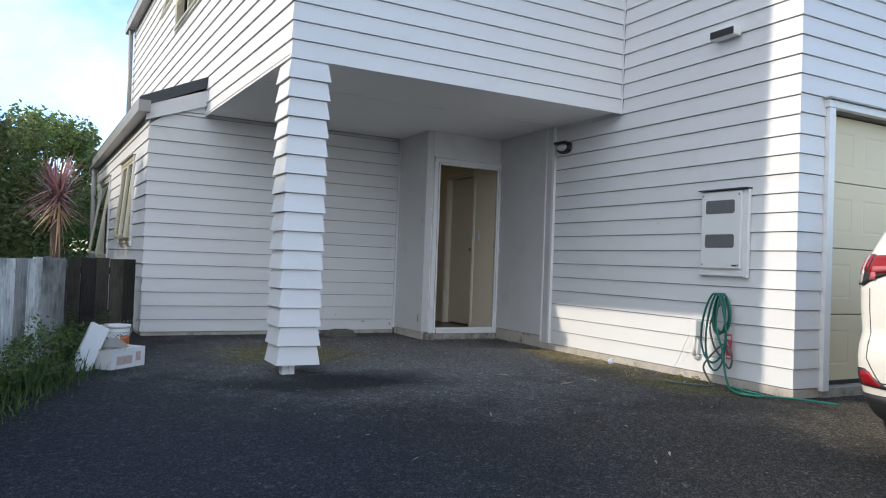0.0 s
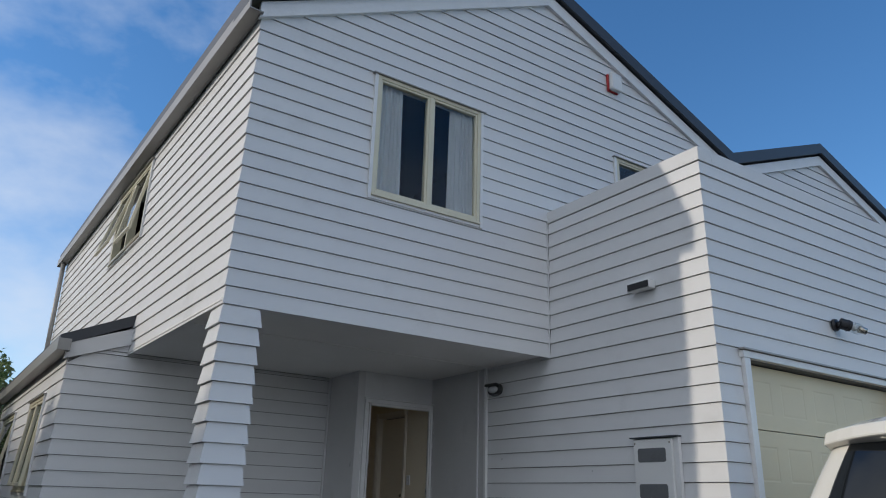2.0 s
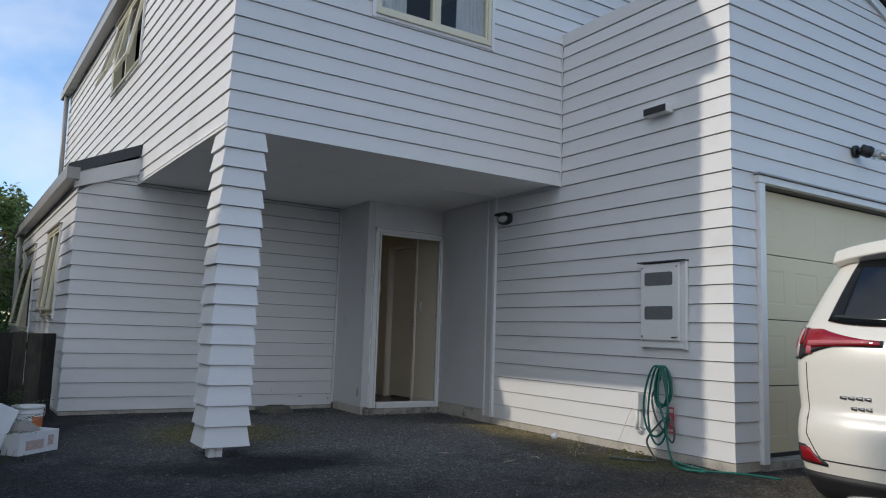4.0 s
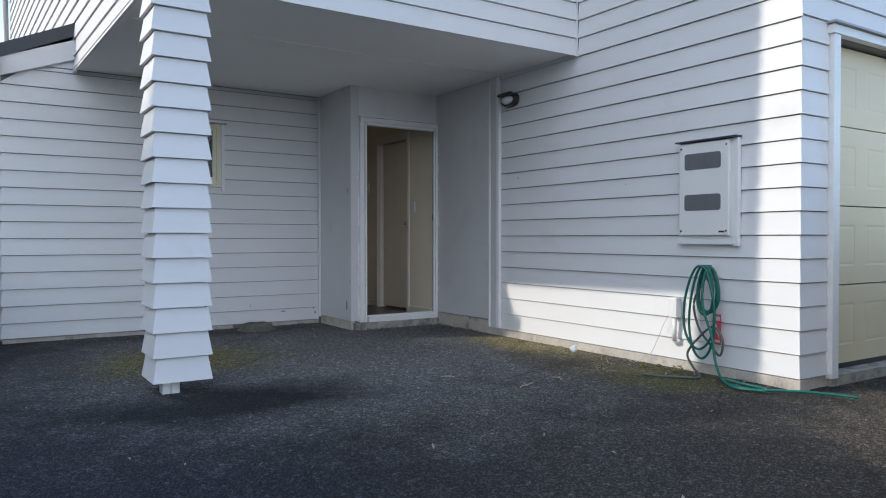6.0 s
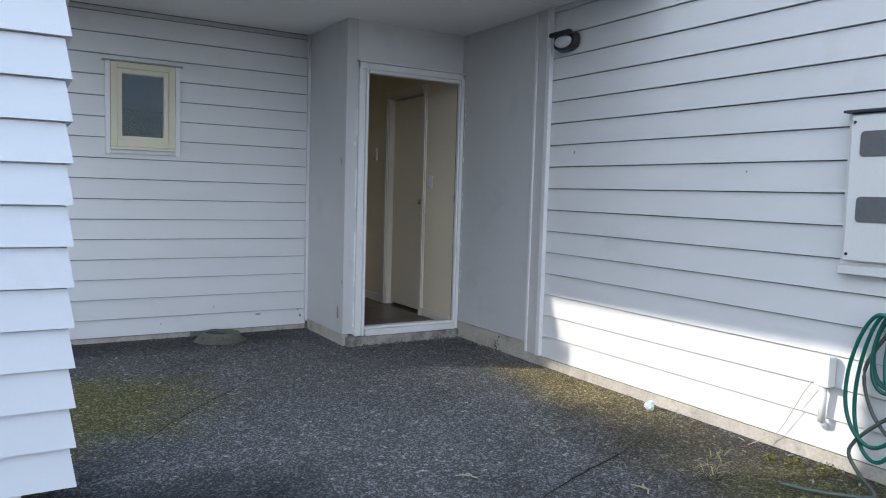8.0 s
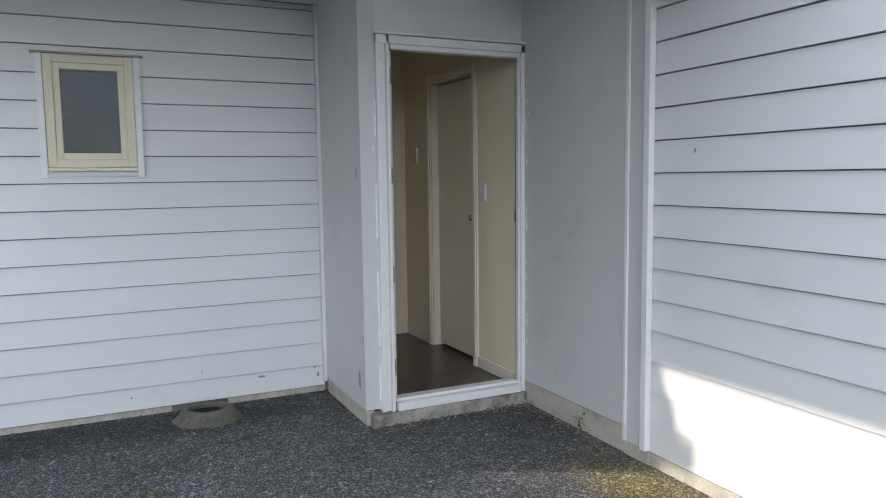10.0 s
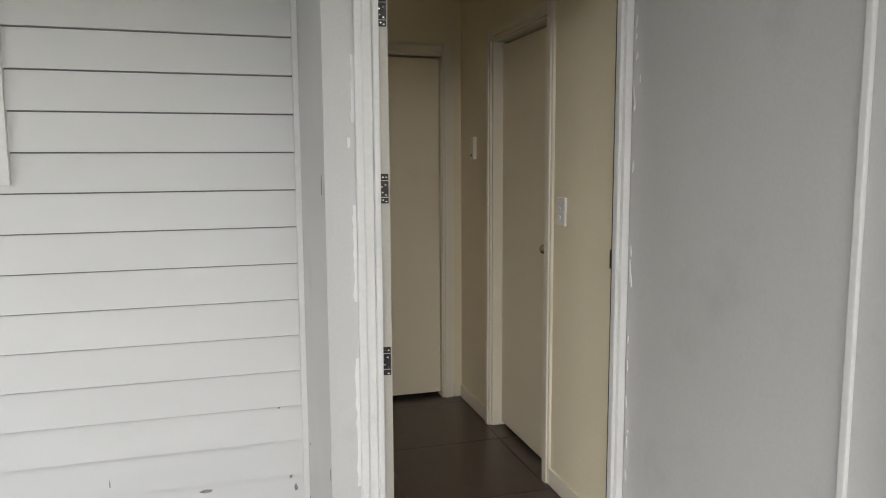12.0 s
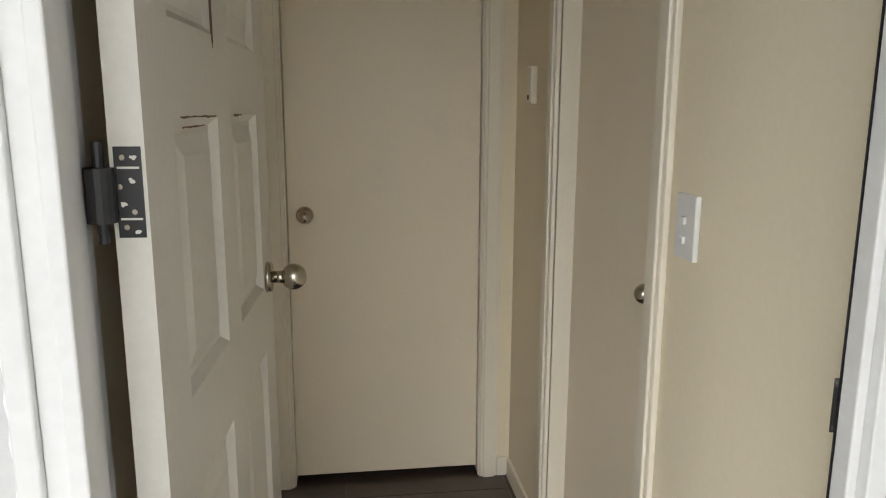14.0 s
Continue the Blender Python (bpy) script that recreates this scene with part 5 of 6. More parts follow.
def patch(name, material, a0, a1, lo_f, hi_f, parent, out=0.006, na=14, nz=6, label=""):
    """A thin shell on the tail between two height curves."""
    bm = bmesh.new()
    g0, g1 = [], []
    for i in range(na + 1):
        a = a0 + (a1 - a0) * i / na
        s = i / na
        g0.append([bm.verts.new(car_at(a, lo_f(s) + (hi_f(s) - lo_f(s)) * k / nz, out)) for k in range(nz + 1)])
        g1.append([bm.verts.new(car_at(a, lo_f(s) + (hi_f(s) - lo_f(s)) * k / nz, -0.01)) for k in range(nz + 1)])
    for g, flip in ((g0, 0), (g1, 1)):
        for i in range(na):
            for k in range(nz):
                bm.faces.new((g[i][k], g[i + 1][k], g[i + 1][k + 1], g[i][k + 1]))
    for i in range(na):
        for k in (0, nz):
            bm.faces.new((g0[i][k], g0[i + 1][k], g1[i + 1][k], g1[i][k]))
    for k in range(nz):
        for i in (0, na):
            bm.faces.new((g0[i][k], g0[i][k + 1], g1[i][k + 1], g1[i][k]))
    return part(name, bm, material, parent, label, smooth=True)


def A(f):
    """The parameter of the tail at a fraction of its half width."""
    return math.copysign(math.asin(min(1, abs(f)) ** 3) / (math.pi / 2), f)


patch("rear_window", M_CARGLASS, A(-0.79), A(0.79), lambda s: 1.185 - 0.03 * math.sin(math.pi * s), lambda s: 1.545, car, 0.007, 40, 8)
patch("lower_bumper", M_CARBLK, -0.97, 0.97, lambda s: 0.25, lambda s: 0.41, car, 0.010, 30, 4)
patch("skid_plate", M_GUTTER, A(-0.7), A(0.7), lambda s: 0.26, lambda s: 0.31 + 0.03 * math.sin(math.pi * s), car, 0.016, 24, 3)
for sgn in (1, -1):
    lamp = patch("tail_light", M_CARBLK, sgn * A(0.44), sgn * 0.93, lambda s: 1.055 - 0.075 * min(1, max(0, s * 2.6 - 0.5)), lambda s: 1.085 + 0.065 * min(1, s * 1.8), car, 0.010, 40, 6)
    patch("red_lens", M_LAMPRED, sgn * A(0.45), sgn * A(0.885), lambda s: 1.062 - 0.022 * s, lambda s: 1.082 + 0.062 * min(1, s * 1.5), lamp, 0.014, 26, 3)
    patch("light_bar", M_LAMPCLR, sgn * A(0.50), sgn * A(0.86), lambda s: 1.068 - 0.016 * s, lambda s: 1.088 - 0.006 * s, lamp, 0.0155, 22, 2)
    patch("light_bar", M_LAMPCLR, sgn * A(0.835), sgn * A(0.865), lambda s: 1.010, lambda s: 1.052, lamp, 0.0155, 4, 2)
    patch("red_lens", M_LAMPRED, sgn * A(0.945), sgn * 0.92, lambda s: 1.035, lambda s: 1.148, lamp, 0.014, 10, 3)
    patch("red_lens", M_LAMPRED, sgn * A(0.90), sgn * A(0.925), lambda s: 1.06, lambda s: 1.146, lamp, 0.013, 4, 3)
    patch("clear_lens", M_LAMPCLEAR, sgn * A(0.925), sgn * A(0.944), lambda s: 0.992, lambda s: 1.146, lamp, 0.014, 6, 3)
    refl = patch("reflector", M_CARBLK, sgn * A(0.755), sgn * A(0.945), lambda s: 0.448 + 0.004 * s, lambda s: 0.462 + 0.080 * min(1, 1.7 * s), car, 0.008, 20, 3)
    patch("red_lens", M_LAMPRED, sgn * A(0.785), sgn * A(0.915), lambda s: 0.457, lambda s: 0.464 + 0.066 * min(1, 2.0 * s), refl, 0.012, 16, 3)
    patch("tailgate_seam", M_BLACK, sgn * A(0.872), sgn * A(0.876), lambda s: 0.60, lambda s: 0.965, car, 0.002, 2, 14)
    patch("tailgate_seam", M_BLACK, sgn * A(0.66), sgn * A(0.874), lambda s: 0.474 + 0.122 * max(0, s * 2 - 1), lambda s: 0.480 + 0.124 * max(0, s * 2 - 1), car, 0.003, 24, 1)
patch("tailgate_seam", M_BLACK, A(-0.66), A(0.66), lambda s: 0.474, lambda s: 0.480, car, 0.003, 30, 1)
# badge strokes, plain slanted bars
for f0, z0, w_ in ((0.500, 0.788, 0.034), (0.545, 0.788, 0.034), (0.590, 0.788, 0.034), (0.635, 0.788, 0.034), (0.500, 0.738, 0.030), (0.540, 0.738, 0.030), (0.580, 0.738, 0.030)):
    patch("badge", M_BADGE, A(f0), A(f0 + w_), lambda s: z0 + 0.004 * s, lambda s: z0 + 0.020 - 0.004 * s, car, 0.006, 3, 1)
# roof spoiler, rails, aerial, wiper
bm = bmesh.new()
sec = [(0.235, 1.555), (0.275, 1.625), (0.56, 1.690), (0.68, 1.680), (0.58, 1.58), (0.33, 1.520)]
va = []
for i in range(17):
    s = -1 + 2 * i / 16
    fall = 0.045 * abs(s) ** 3
    va.append([bm.verts.new((x + 0.10 * abs(s) ** 3, 0.76 * s, z - fall)) for x, z in sec])
for r0, r1 in zip(va, va[1:]):
    for k in range(6):
        bm.faces.new((r0[k], r0[(k + 1) % 6], r1[(k + 1) % 6], r1[k]))
bm.faces.new(va[0])
bm.faces.new(va[-1])
part("roof_spoiler", bm, M_CARP, car, "white roof spoiler", smooth=False, bevel=0.012)
for sgn in (1, -1):
    bm = tube([(0.75, 0.56 * sgn, 1.67), (0.85, 0.57 * sgn, 1.72), (1.3, 0.58 * sgn, 1.74), (1.9, 0.57 * sgn, 1.73), (2.05, 0.56 * sgn, 1.67)], 0.026)
    part("roof_rail", bm, M_CARGLASS, car, smooth=True)
bm = bmesh.new()
cyl(bm, (0.125, 0.30, 1.165), (0.14, 0.30, 1.18), 0.03, 0.025, 14)
cyl(bm, (0.12, 0.30, 1.175), (0.145, 0.02, 1.20), 0.010, 0.006, 8)
part("rear_wiper", bm, M_CARBLK, car)
for x in (0.85, 3.55):
    for sgn in (1, -1):
        wheel = tagged(new("wheel"), "")
        wheel.parent = car
        bm = bmesh.new()
        cyl(bm, (x, sgn * 0.70, 0.345), (x, sgn * 0.925, 0.345), 0.345, seg=36)
        part("tyre", bm, M_TYRE, wheel, bevel=0.03)
        bm = bmesh.new()
        cyl(bm, (x, sgn * 0.92, 0.345), (x, sgn * 0.932, 0.345), 0.235, 0.21, 28)
        for q in range(5):
            a = math.tau * q / 5
            cyl(bm, (x, sgn * 0.934, 0.345), (x + 0.2 * math.cos(a), sgn * 0.930, 0.345 + 0.2 * math.sin(a)), 0.03, 0.02, 8)
        part("rim", bm, M_CHR, wheel)
        bm = bmesh.new()
        cyl(bm, (x, sgn * 0.60, 0.38), (x, sgn * 0.908, 0.38), 0.405, seg=36)
        part("arch_liner", bm, M_CARBLK, car)
# side glass
for sgn in (1, -1):
    bm = bmesh.new()
    outl = [(0.85, 1.15), (3.1, 1.12), (2.35, 1.56), (1.0, 1.56)]
    extrude(bm, outl, lambda x, z: (x, sgn * (prof(z)[0] + 0.006), z), lambda x, z: (x, sgn * (prof(z)[0] - 0.02), z))
    part("side_window", bm, M_CARGLASS, car)
car.matrix_world = pose(4.50, 1.83, -0.15, 0, 0, 2.0)

# ---- fence, garden ----
M_FENCE = mat("weathered_fence_wood", (0.36, 0.345, 0.315), 0.9, var=0.75, scale=7, fine=70, bump=0.8, island=0.5, dirt=(0.05, 0.052, 0.042), dirt_amount=0.55, dirt_scale=5, stretch=(1, 1, 0.12))
M_FENCE_D = mat("dark_mossy_fence_wood", (0.10, 0.09, 0.07), 0.9, var=0.85, scale=5, fine=60, bump=0.6, island=1.2, dirt=(0.02, 0.022, 0.016), dirt_amount=0.45, dirt_scale=4, stretch=(1, 1, 0.12))
rf = random.Random(5)
M_FENCE_L = mat("pale_weathered_wood", (0.72, 0.69, 0.63), 0.9, var=0.6, scale=9, fine=70, bump=0.8, dirt=(0.07, 0.07, 0.06), dirt_amount=0.45, dirt_scale=6, stretch=(1, 1, 0.12))
M_FENCE_S = mat("stained_weathered_wood", (0.20, 0.19, 0.165), 0.9, var=0.7, scale=9, fine=70, bump=0.8, dirt=(0.03, 0.032, 0.026), dirt_amount=0.5, dirt_scale=6, stretch=(1, 1, 0.12))
M_FENCE_B = mat("blackened_fence_wood", (0.03, 0.028, 0.024), 0.9, var=0.6, scale=9, fine=70, bump=0.8, stretch=(1, 1, 0.12))


def fence(label, x0, y0, x1, y1, h0, h1, material, kinds, w=0.125):
    ob = thing("fence", label, "fence")
    d = Vector((x1 - x0, y1 - y0, 0))
    L, ang = d.length, math.atan2(d.y, d.x)
    m = Matrix.Translation((x0, y0, 0)) @ Matrix.Rotation(ang, 4, "Z")
    n = max(1, int(L / (w + 0.006)))
    st = L / n
    for i in range(n):
        h = h0 + (h1 - h0) * i / n + rf.uniform(-0.012, 0.012)
        bm = bmesh.new()
        t = rf.uniform(-0.010, 0.010)
        box(bm, i * st + rf.uniform(0.001, 0.008), (i + 1) * st - rf.uniform(0.004, 0.012), t, t + 0.018, -0.05 + rf.uniform(0, 0.04), h)
        for v in bm.verts:
            v.co.x += (v.co.z - 0.4) * rf.uniform(-0.003, 0.003)
        bmesh.ops.transform(bm, matrix=m, verts=bm.verts)
        part("plank", bm, rf.choice(kinds), ob)
    for z in (0.18, h0 - 0.16):
        part("rail", box(bmesh.new(), 0, L, 0.022, 0.07, z, z + 0.07, m), material, ob)
    k = max(2, int(L / 1.5) + 1)
    for i in range(k):
        u = 0.05 + (L - 0.15) * i / (k - 1)
        part("fence_post", box(bmesh.new(), u, u + 0.09, 0.071, 0.16, -0.1, h0 - 0.03, m), material, ob)
    return ob


fence("grey weathered paling fence along the garden", -0.35, 2.9, 0.83, 6.52, 0.76, 0.80, M_FENCE_S, (M_FENCE, M_FENCE_L, M_FENCE_L, M_FENCE_L), w=0.145)
fence("dark mossy paling fence beside the wing", 0.86, 8.25, 1.53, 8.60, 0.78, 0.765, M_FENCE_B, (M_FENCE_D, M_FENCE_S, M_FENCE_B, M_FENCE_B))
fence("dark mossy paling fence turning into the garden", 0.84, 6.60, 0.86, 8.20, 0.72, 0.76, M_FENCE_B, (M_FENCE_D, M_FENCE_S, M_FENCE_B))


def leaf_mat(name, col, var=0.35, rough=0.55, trans=0.25):
    m = mat(name, col, rough, var=var, scale=2.0, fine=30, bump=0.0, island=0.4)
    n, l = m.node_tree.nodes, m.node_tree.links
    p = n["Principled BSDF"]
    tr, mix = n.new("ShaderNodeBsdfTranslucent"), n.new("ShaderNodeMixShader")
    src = p.inputs["Base Color"].links[0].from_socket
    geo, hs = n.new("ShaderNodeNewGeometry"), n.new("ShaderNodeHueSaturation")
    mr = n.new("ShaderNodeMapRange")
    mr.inputs["To Min"].default_value, mr.inputs["To Max"].default_value = 0.55, 1.5
    l.new(geo.outputs["Random Per Island"], mr.inputs["Value"])
    l.new(mr.outputs["Result"], hs.inputs["Value"])
    l.new(src, hs.inputs["Color"])
    l.new(hs.outputs["Color"], p.inputs["Base Color"])
    l.new(hs.outputs["Color"], tr.inputs["Color"])
    mix.inputs[0].default_value = trans
    l.new(p.outputs[0], mix.inputs[1])
    l.new(tr.outputs[0], mix.inputs[2])
    l.new(mix.outputs[0], n["Material Output"].inputs["Surface"])
    return m


M_LEAF = leaf_mat("tree_leaf", (0.17, 0.23, 0.075), trans=0.55)
M_LEAF2 = leaf_mat("olive_tree_leaf", (0.22, 0.26, 0.11), trans=0.55)
M_BARK = mat("bark", (0.13, 0.10, 0.075), 0.9, var=0.35, scale=8, bump=0.8, stretch=(1, 1, 0.3))


def mesh_from(verts, faces, name):
    me = bpy.data.meshes.new(name)
    me.from_pydata(verts, [], faces)
    me.update()
    return me


def crown_part(name, clumps, per, size, material, parent, seed):
    """Many small folded leaves round clump centres."""
    r = random.Random(seed)
    verts, faces = [], []
    for cx, cy, cz, rad in clumps:
        for _ in range(per):
            d = Vector((r.gauss(0, 1), r.gauss(0, 1), r.gauss(0, 0.8))).normalized() * rad * r.uniform(0.55, 1.05)
            c = Vector((cx, cy, cz)) + d
            q = Euler((r.uniform(0, 6.3), r.uniform(-0.9, 0.9), r.uniform(0, 6.3))).to_matrix()
            s = size * r.uniform(0.6, 1.3)
            k = len(verts)
            for p in ((-s, 0, 0), (0, -0.42 * s, 0.1 * s), (s, 0, 0), (0, 0.42 * s, 0.1 * s)):
                verts.append(c + q @ Vector(p))
            faces += [(k, k + 1, k + 2), (k, k + 2, k + 3)]
    me = mesh_from(verts, faces, name)
    me.materials.append(material)
    ob = new(name, me)
    ob.parent = parent
    return ob


def tree(label, x, y, h, rad, seed, material, clump_n=46, per=260, size=0.055):
    ob = thing("tree", label, "tree", "garden trees")
    r = random.Random(seed)
    bm = bmesh.new()
    tops, cl_ = [], []
    fork = h * 0.28
    cyl(bm, (x, y, -0.1), (x + r.uniform(-0.1, 0.1), y, fork), 0.13, 0.09, 10)
    for i in range(7):
        a = math.tau * i / 7 + r.uniform(-0.3, 0.3)
        e = Vector((x + rad * 0.6 * math.cos(a), y + rad * 0.6 * math.sin(a), h * r.uniform(0.55, 0.85)))
        cyl(bm, (x, y, fork - 0.05), e, 0.06, 0.02, 7)
        tops.append(e)
    part("trunk", bm, M_BARK, ob, smooth=True)
    for i in range(clump_n):
        a, t = r.uniform(0, math.tau), r.uniform(0.12, 1.0)
        w = rad * (1.0 - 0.55 * t ** 2.2) * math.sqrt(r.random()) * (1 + 0.2 * math.sin(3 * a + seed))
        cl_.append((x + w * math.cos(a), y + w * math.sin(a), h * (0.08 + 0.87 * t) + r.uniform(-0.15, 0.15), rad * r.uniform(0.16, 0.30)))
    crown_part("crown", cl_, per, size, material, ob, seed + 1)
    return ob


# unseen tall hedge of trees, added on the sun's side to shade the drive
hedge = tagged(new("shade_tree_row"), "unseen tall row of trees added to shade the drive", "trees", kind="stuff")
rh2 = random.Random(44)
hc = []
for _ in range(740):
    y = rh2.uniform(4.0, 16.5)
    z = rh2.uniform(0.2, 5.74 - 1.6 * min(max(y - 13.2, 0.0), 1.0))
    hc.append((-6.0 + rh2.gauss(0, 0.33), y, z, rh2.uniform(0.40, 0.62)))
crown_part("foliage", hc, 80, 0.17, M_LEAF, hedge, 45)
bm = bmesh.new()
for y in range(5, 17, 2):
    cyl(bm, (-6.0, y, -0.3), (-6.0, y + 0.2, 5.2 if y < 13 else 3.6), 0.14, 0.04, 8)
part("trunks", bm, M_BARK, hedge)
tree("leafy green garden tree behind the fence", 0.5, 16.2, 3.35, 1.5, 11, M_LEAF)
tree("leafy olive-green garden tree behind the fence", -1.0, 15.0, 3.6, 1.7, 12, M_LEAF2)
tree("tall dense green tree at the garden's edge", -2.8, 14.5, 4.2, 2.0, 13, M_LEAF2, 60, 260, 0.06)
tree("low bushy green tree by the wing", 0.2, 18.8, 3.7, 1.8, 14, M_LEAF, 46, 260, 0.06)
tree("dense green tree deep in the garden", -1.8, 18.5, 4.3, 2.2, 15, M_LEAF, 60, 240, 0.065)
tree("broad green tree beyond the garden", -5.0, 17.0, 5.2, 2.6, 16, M_LEAF, 60, 130, 0.1)
tree("bushy green tree in the far garden corner", 1.0, 20.5, 3.9, 1.5, 17, M_LEAF2, 40, 140, 0.085)

# cordyline
M_CORD = leaf_mat("red_cordyline_leaf", (0.50, 0.29, 0.31), 0.45, 0.30, 0.3)
M_CORDD = leaf_mat("dry_cordyline_leaf", (0.55, 0.40, 0.25), 0.4, 0.7, 0.25)
cord = thing("cordyline", "red-leaved cordyline palm with dry hanging leaves", "palm")
CX, CY, CZ = 0.765, 11.0, 1.52
bm = bmesh.new()
cyl(bm, (CX + 0.01, CY, -0.05), (CX - 0.005, CY, CZ - 0.1), 0.075, 0.06, 10)
part("trunk", bm, M_BARK, cord, smooth=True)


def blades(name, n, seed, material, el0, el1, length, width, droop, base, parent):
    r = random.Random(seed)
    verts, faces = [], []
    for _ in range(n):
        az, el = r.uniform(0, math.tau), radians(r.uniform(el0, el1))
        L, w = length * r.uniform(0.75, 1.1), width * r.uniform(0.7, 1.2)
        o = Vector(base) + Vector((r.uniform(-0.04, 0.04), r.uniform(-0.04, 0.04), r.uniform(-0.1, 0.12)))
        side = Vector((-math.sin(az), math.cos(az), 0))
        k0 = len(verts)
        seg = 5
        for i in range(seg + 1):
            s = i / seg
            p = o + Vector((math.cos(az) * math.cos(el), math.sin(az) * math.cos(el), math.sin(el))) * L * s - Vector((0, 0, droop * s * s * L))
            ww = w * (0.5 + 1.4 * s - 1.9 * s * s) if i < seg else 0.001
            verts += [p - side * ww, p + side * ww]
        for i in range(seg):
            a = k0 + 2 * i
            faces.append((a, a + 1, a + 3, a + 2))
    me = mesh_from(verts, faces, name)
    me.materials.append(material)
    ob = new(name, me)
    ob.parent = parent
    return ob


blades("leaf_rosette", 210, 21, M_CORD, -40, 82, 0.56, 0.013, 0.05, (CX, CY, CZ + 0.03), cord)
blades("dry_leaves", 36, 22, M_CORDD, -40, -5, 0.50, 0.013, 0.12, (CX, CY, CZ - 0.16), cord)["label"] = "dry tan hanging leaves"

blades("hanging_leaves", 14, 23, M_CORDD, -88, -82, 0.70, 0.012, 0.0, (CX + 0.03, CY - 0.05, CZ - 0.14), cord)["label"] = "dry tan leaves hanging along the trunk"

# weeds and grass at the fence foot
M_GRASS = leaf_mat("weed_leaf", (0.10, 0.15, 0.04), 0.35, 0.6, 0.25)
rg = random.Random(31)
weeds = tagged(new("weeds"), "tangled green weeds and grass along the fence", "weeds", kind="stuff")
verts, faces = [], []
for _ in range(1500):
    t = rg.random() ** 0.9
    bx, by = 0.03 + 0.80 * t + 0.02, 4.3 + 2.35 * t
    off = abs(rg.gauss(0, 0.16))
    bx, by = bx + off * 0.95 + 0.02, by - off * 0.28
    gz = ground_z(bx, by)
    h = rg.uniform(0.05, 0.24) * (1.3 - min(off * 2, 0.9))
    az, lean = rg.uniform(0, math.tau), rg.uniform(0.15, 0.9)
    side = Vector((-math.sin(az), math.cos(az), 0)) * rg.uniform(0.003, 0.008)
    k0 = len(verts)
    for i in range(4):
        s = i / 3
        p = Vector((bx, by, gz - 0.01)) + Vector((math.cos(az) * lean * h * s * s, math.sin(az) * lean * h * s * s, h * s * (1 - 0.25 * s * lean)))
        wd = side * (1 - 0.9 * s)
        verts += [p - wd, p + wd]
    for i in range(3):
        a = k0 + 2 * i
        faces.append((a, a + 1, a + 3, a + 2))
me = mesh_from(verts, faces, "weeds")
me.materials.append(M_GRASS)
gr = new("grass_blades", me)
gr.parent = weeds
crown_part("leafy_weeds", [(0.42 + 0.050 * (k % 11) + rg.uniform(-0.05, 0.05), 4.9 + 0.15 * (k % 11), rg.uniform(0.02, 0.30), rg.uniform(0.07, 0.14)) for k in range(22)], 90, 0.018, M_GRASS, weeds, 55)
def stuff(ob):
    ob["kind"] = "stuff"
    return ob


M_FERN = leaf_mat("fern_leaf", (0.075, 0.125, 0.03), 0.4, 0.55, 0.3)


def fern_fronds(base, n, length, seed, parent):
    """Arching fronds, each a midrib with pairs of narrow leaflets."""
    r = random.Random(seed)
    for _ in range(n):
        az, el, L = r.uniform(0, math.tau), radians(r.uniform(38, 82)), length * r.uniform(0.65, 1.1)
        out, side = Vector((math.cos(az), math.sin(az), 0)), Vector((-math.sin(az), math.cos(az), 0))
        verts, faces = [], []
        seg = 16
        for i in range(1, seg + 1):
            q = i / seg
            p = Vector(base) + out * (L * q * math.cos(el) * (1 + 0.5 * q)) + Vector((0, 0, L * (q * math.sin(el) - 0.42 * q * q)))
            lw = L * 0.20 * math.sin(math.pi * min(1.0, q * 0.92 + 0.06)) + 0.012
            for sg in (-1, 1):
                k = len(verts)
                tip = p + side * sg * lw + out * lw * 0.5 - Vector((0, 0, lw * r.uniform(0.05, 0.3)))
                mid = (p + tip) / 2
                verts += [p, mid + out * L * 0.018, tip, mid - out * L * 0.018]
                faces.append((k, k + 1, k + 2, k + 3))
        me = mesh_from(verts, faces, "frond")
        me.materials.append(M_FERN)
        fr = new("frond", me)
        fr.parent = parent


for label, base, n, L, seed in (("bushy green fern growing by the fence corner", (1.02, 7.75, -0.03), 22, 0.62, 40), ("smaller green fern among the weeds", (0.97, 6.66, -0.03), 16, 0.50, 41), ("low fern at the foot of the paling fence", (0.62, 5.55, -0.03), 14, 0.34, 42)):
    fern = thing("fern", label, "fern", "ferns by the fence")
    fern_fronds(base, n, L, seed, fern)

# ---- rubbish by the fence ----
M_POLY = mat("polystyrene", (0.80, 0.80, 0.79), 0.85, var=0.06, scale=12, fine=180, bump=0.4, dirt=(0.5, 0.48, 0.44), dirt_amount=0.1, dirt_scale=6)
pb = thing("polystyrene_box", "open white polystyrene box with stuck labels", "box")
w, d, h = 0.36, 0.21, 0.15
bm = bmesh.new()
for a, b, c, e in rects(0, w, 0, d, [(0.03, w - 0.03, 0.03, d - 0.03)]):
    box(bm, a, b, c, e, 0.0, h)
box(bm, 0.03, w - 0.03, 0.03, d - 0.03, 0.0, 0.03)
part("tub", bm, M_POLY, pb)
M_LBL = mat("faded_label", (0.55, 0.42, 0.38), 0.7, var=0.3, scale=40, bump=0.0)
part("label", B(0.06, 0.22, -0.003, 0.0, 0.03, 0.095), M_LBL, pb)
part("label", B(0.26, 0.31, -0.003, 0.0, 0.045, 0.115), M_LBL, pb)
M_CLOTH = mat("grey_cardboard", (0.42, 0.39, 0.35), 0.9, var=0.15, scale=6, bump=0.3)
pb.matrix_world = pose(1.157, 6.28, -0.040, 0, 0, 43)
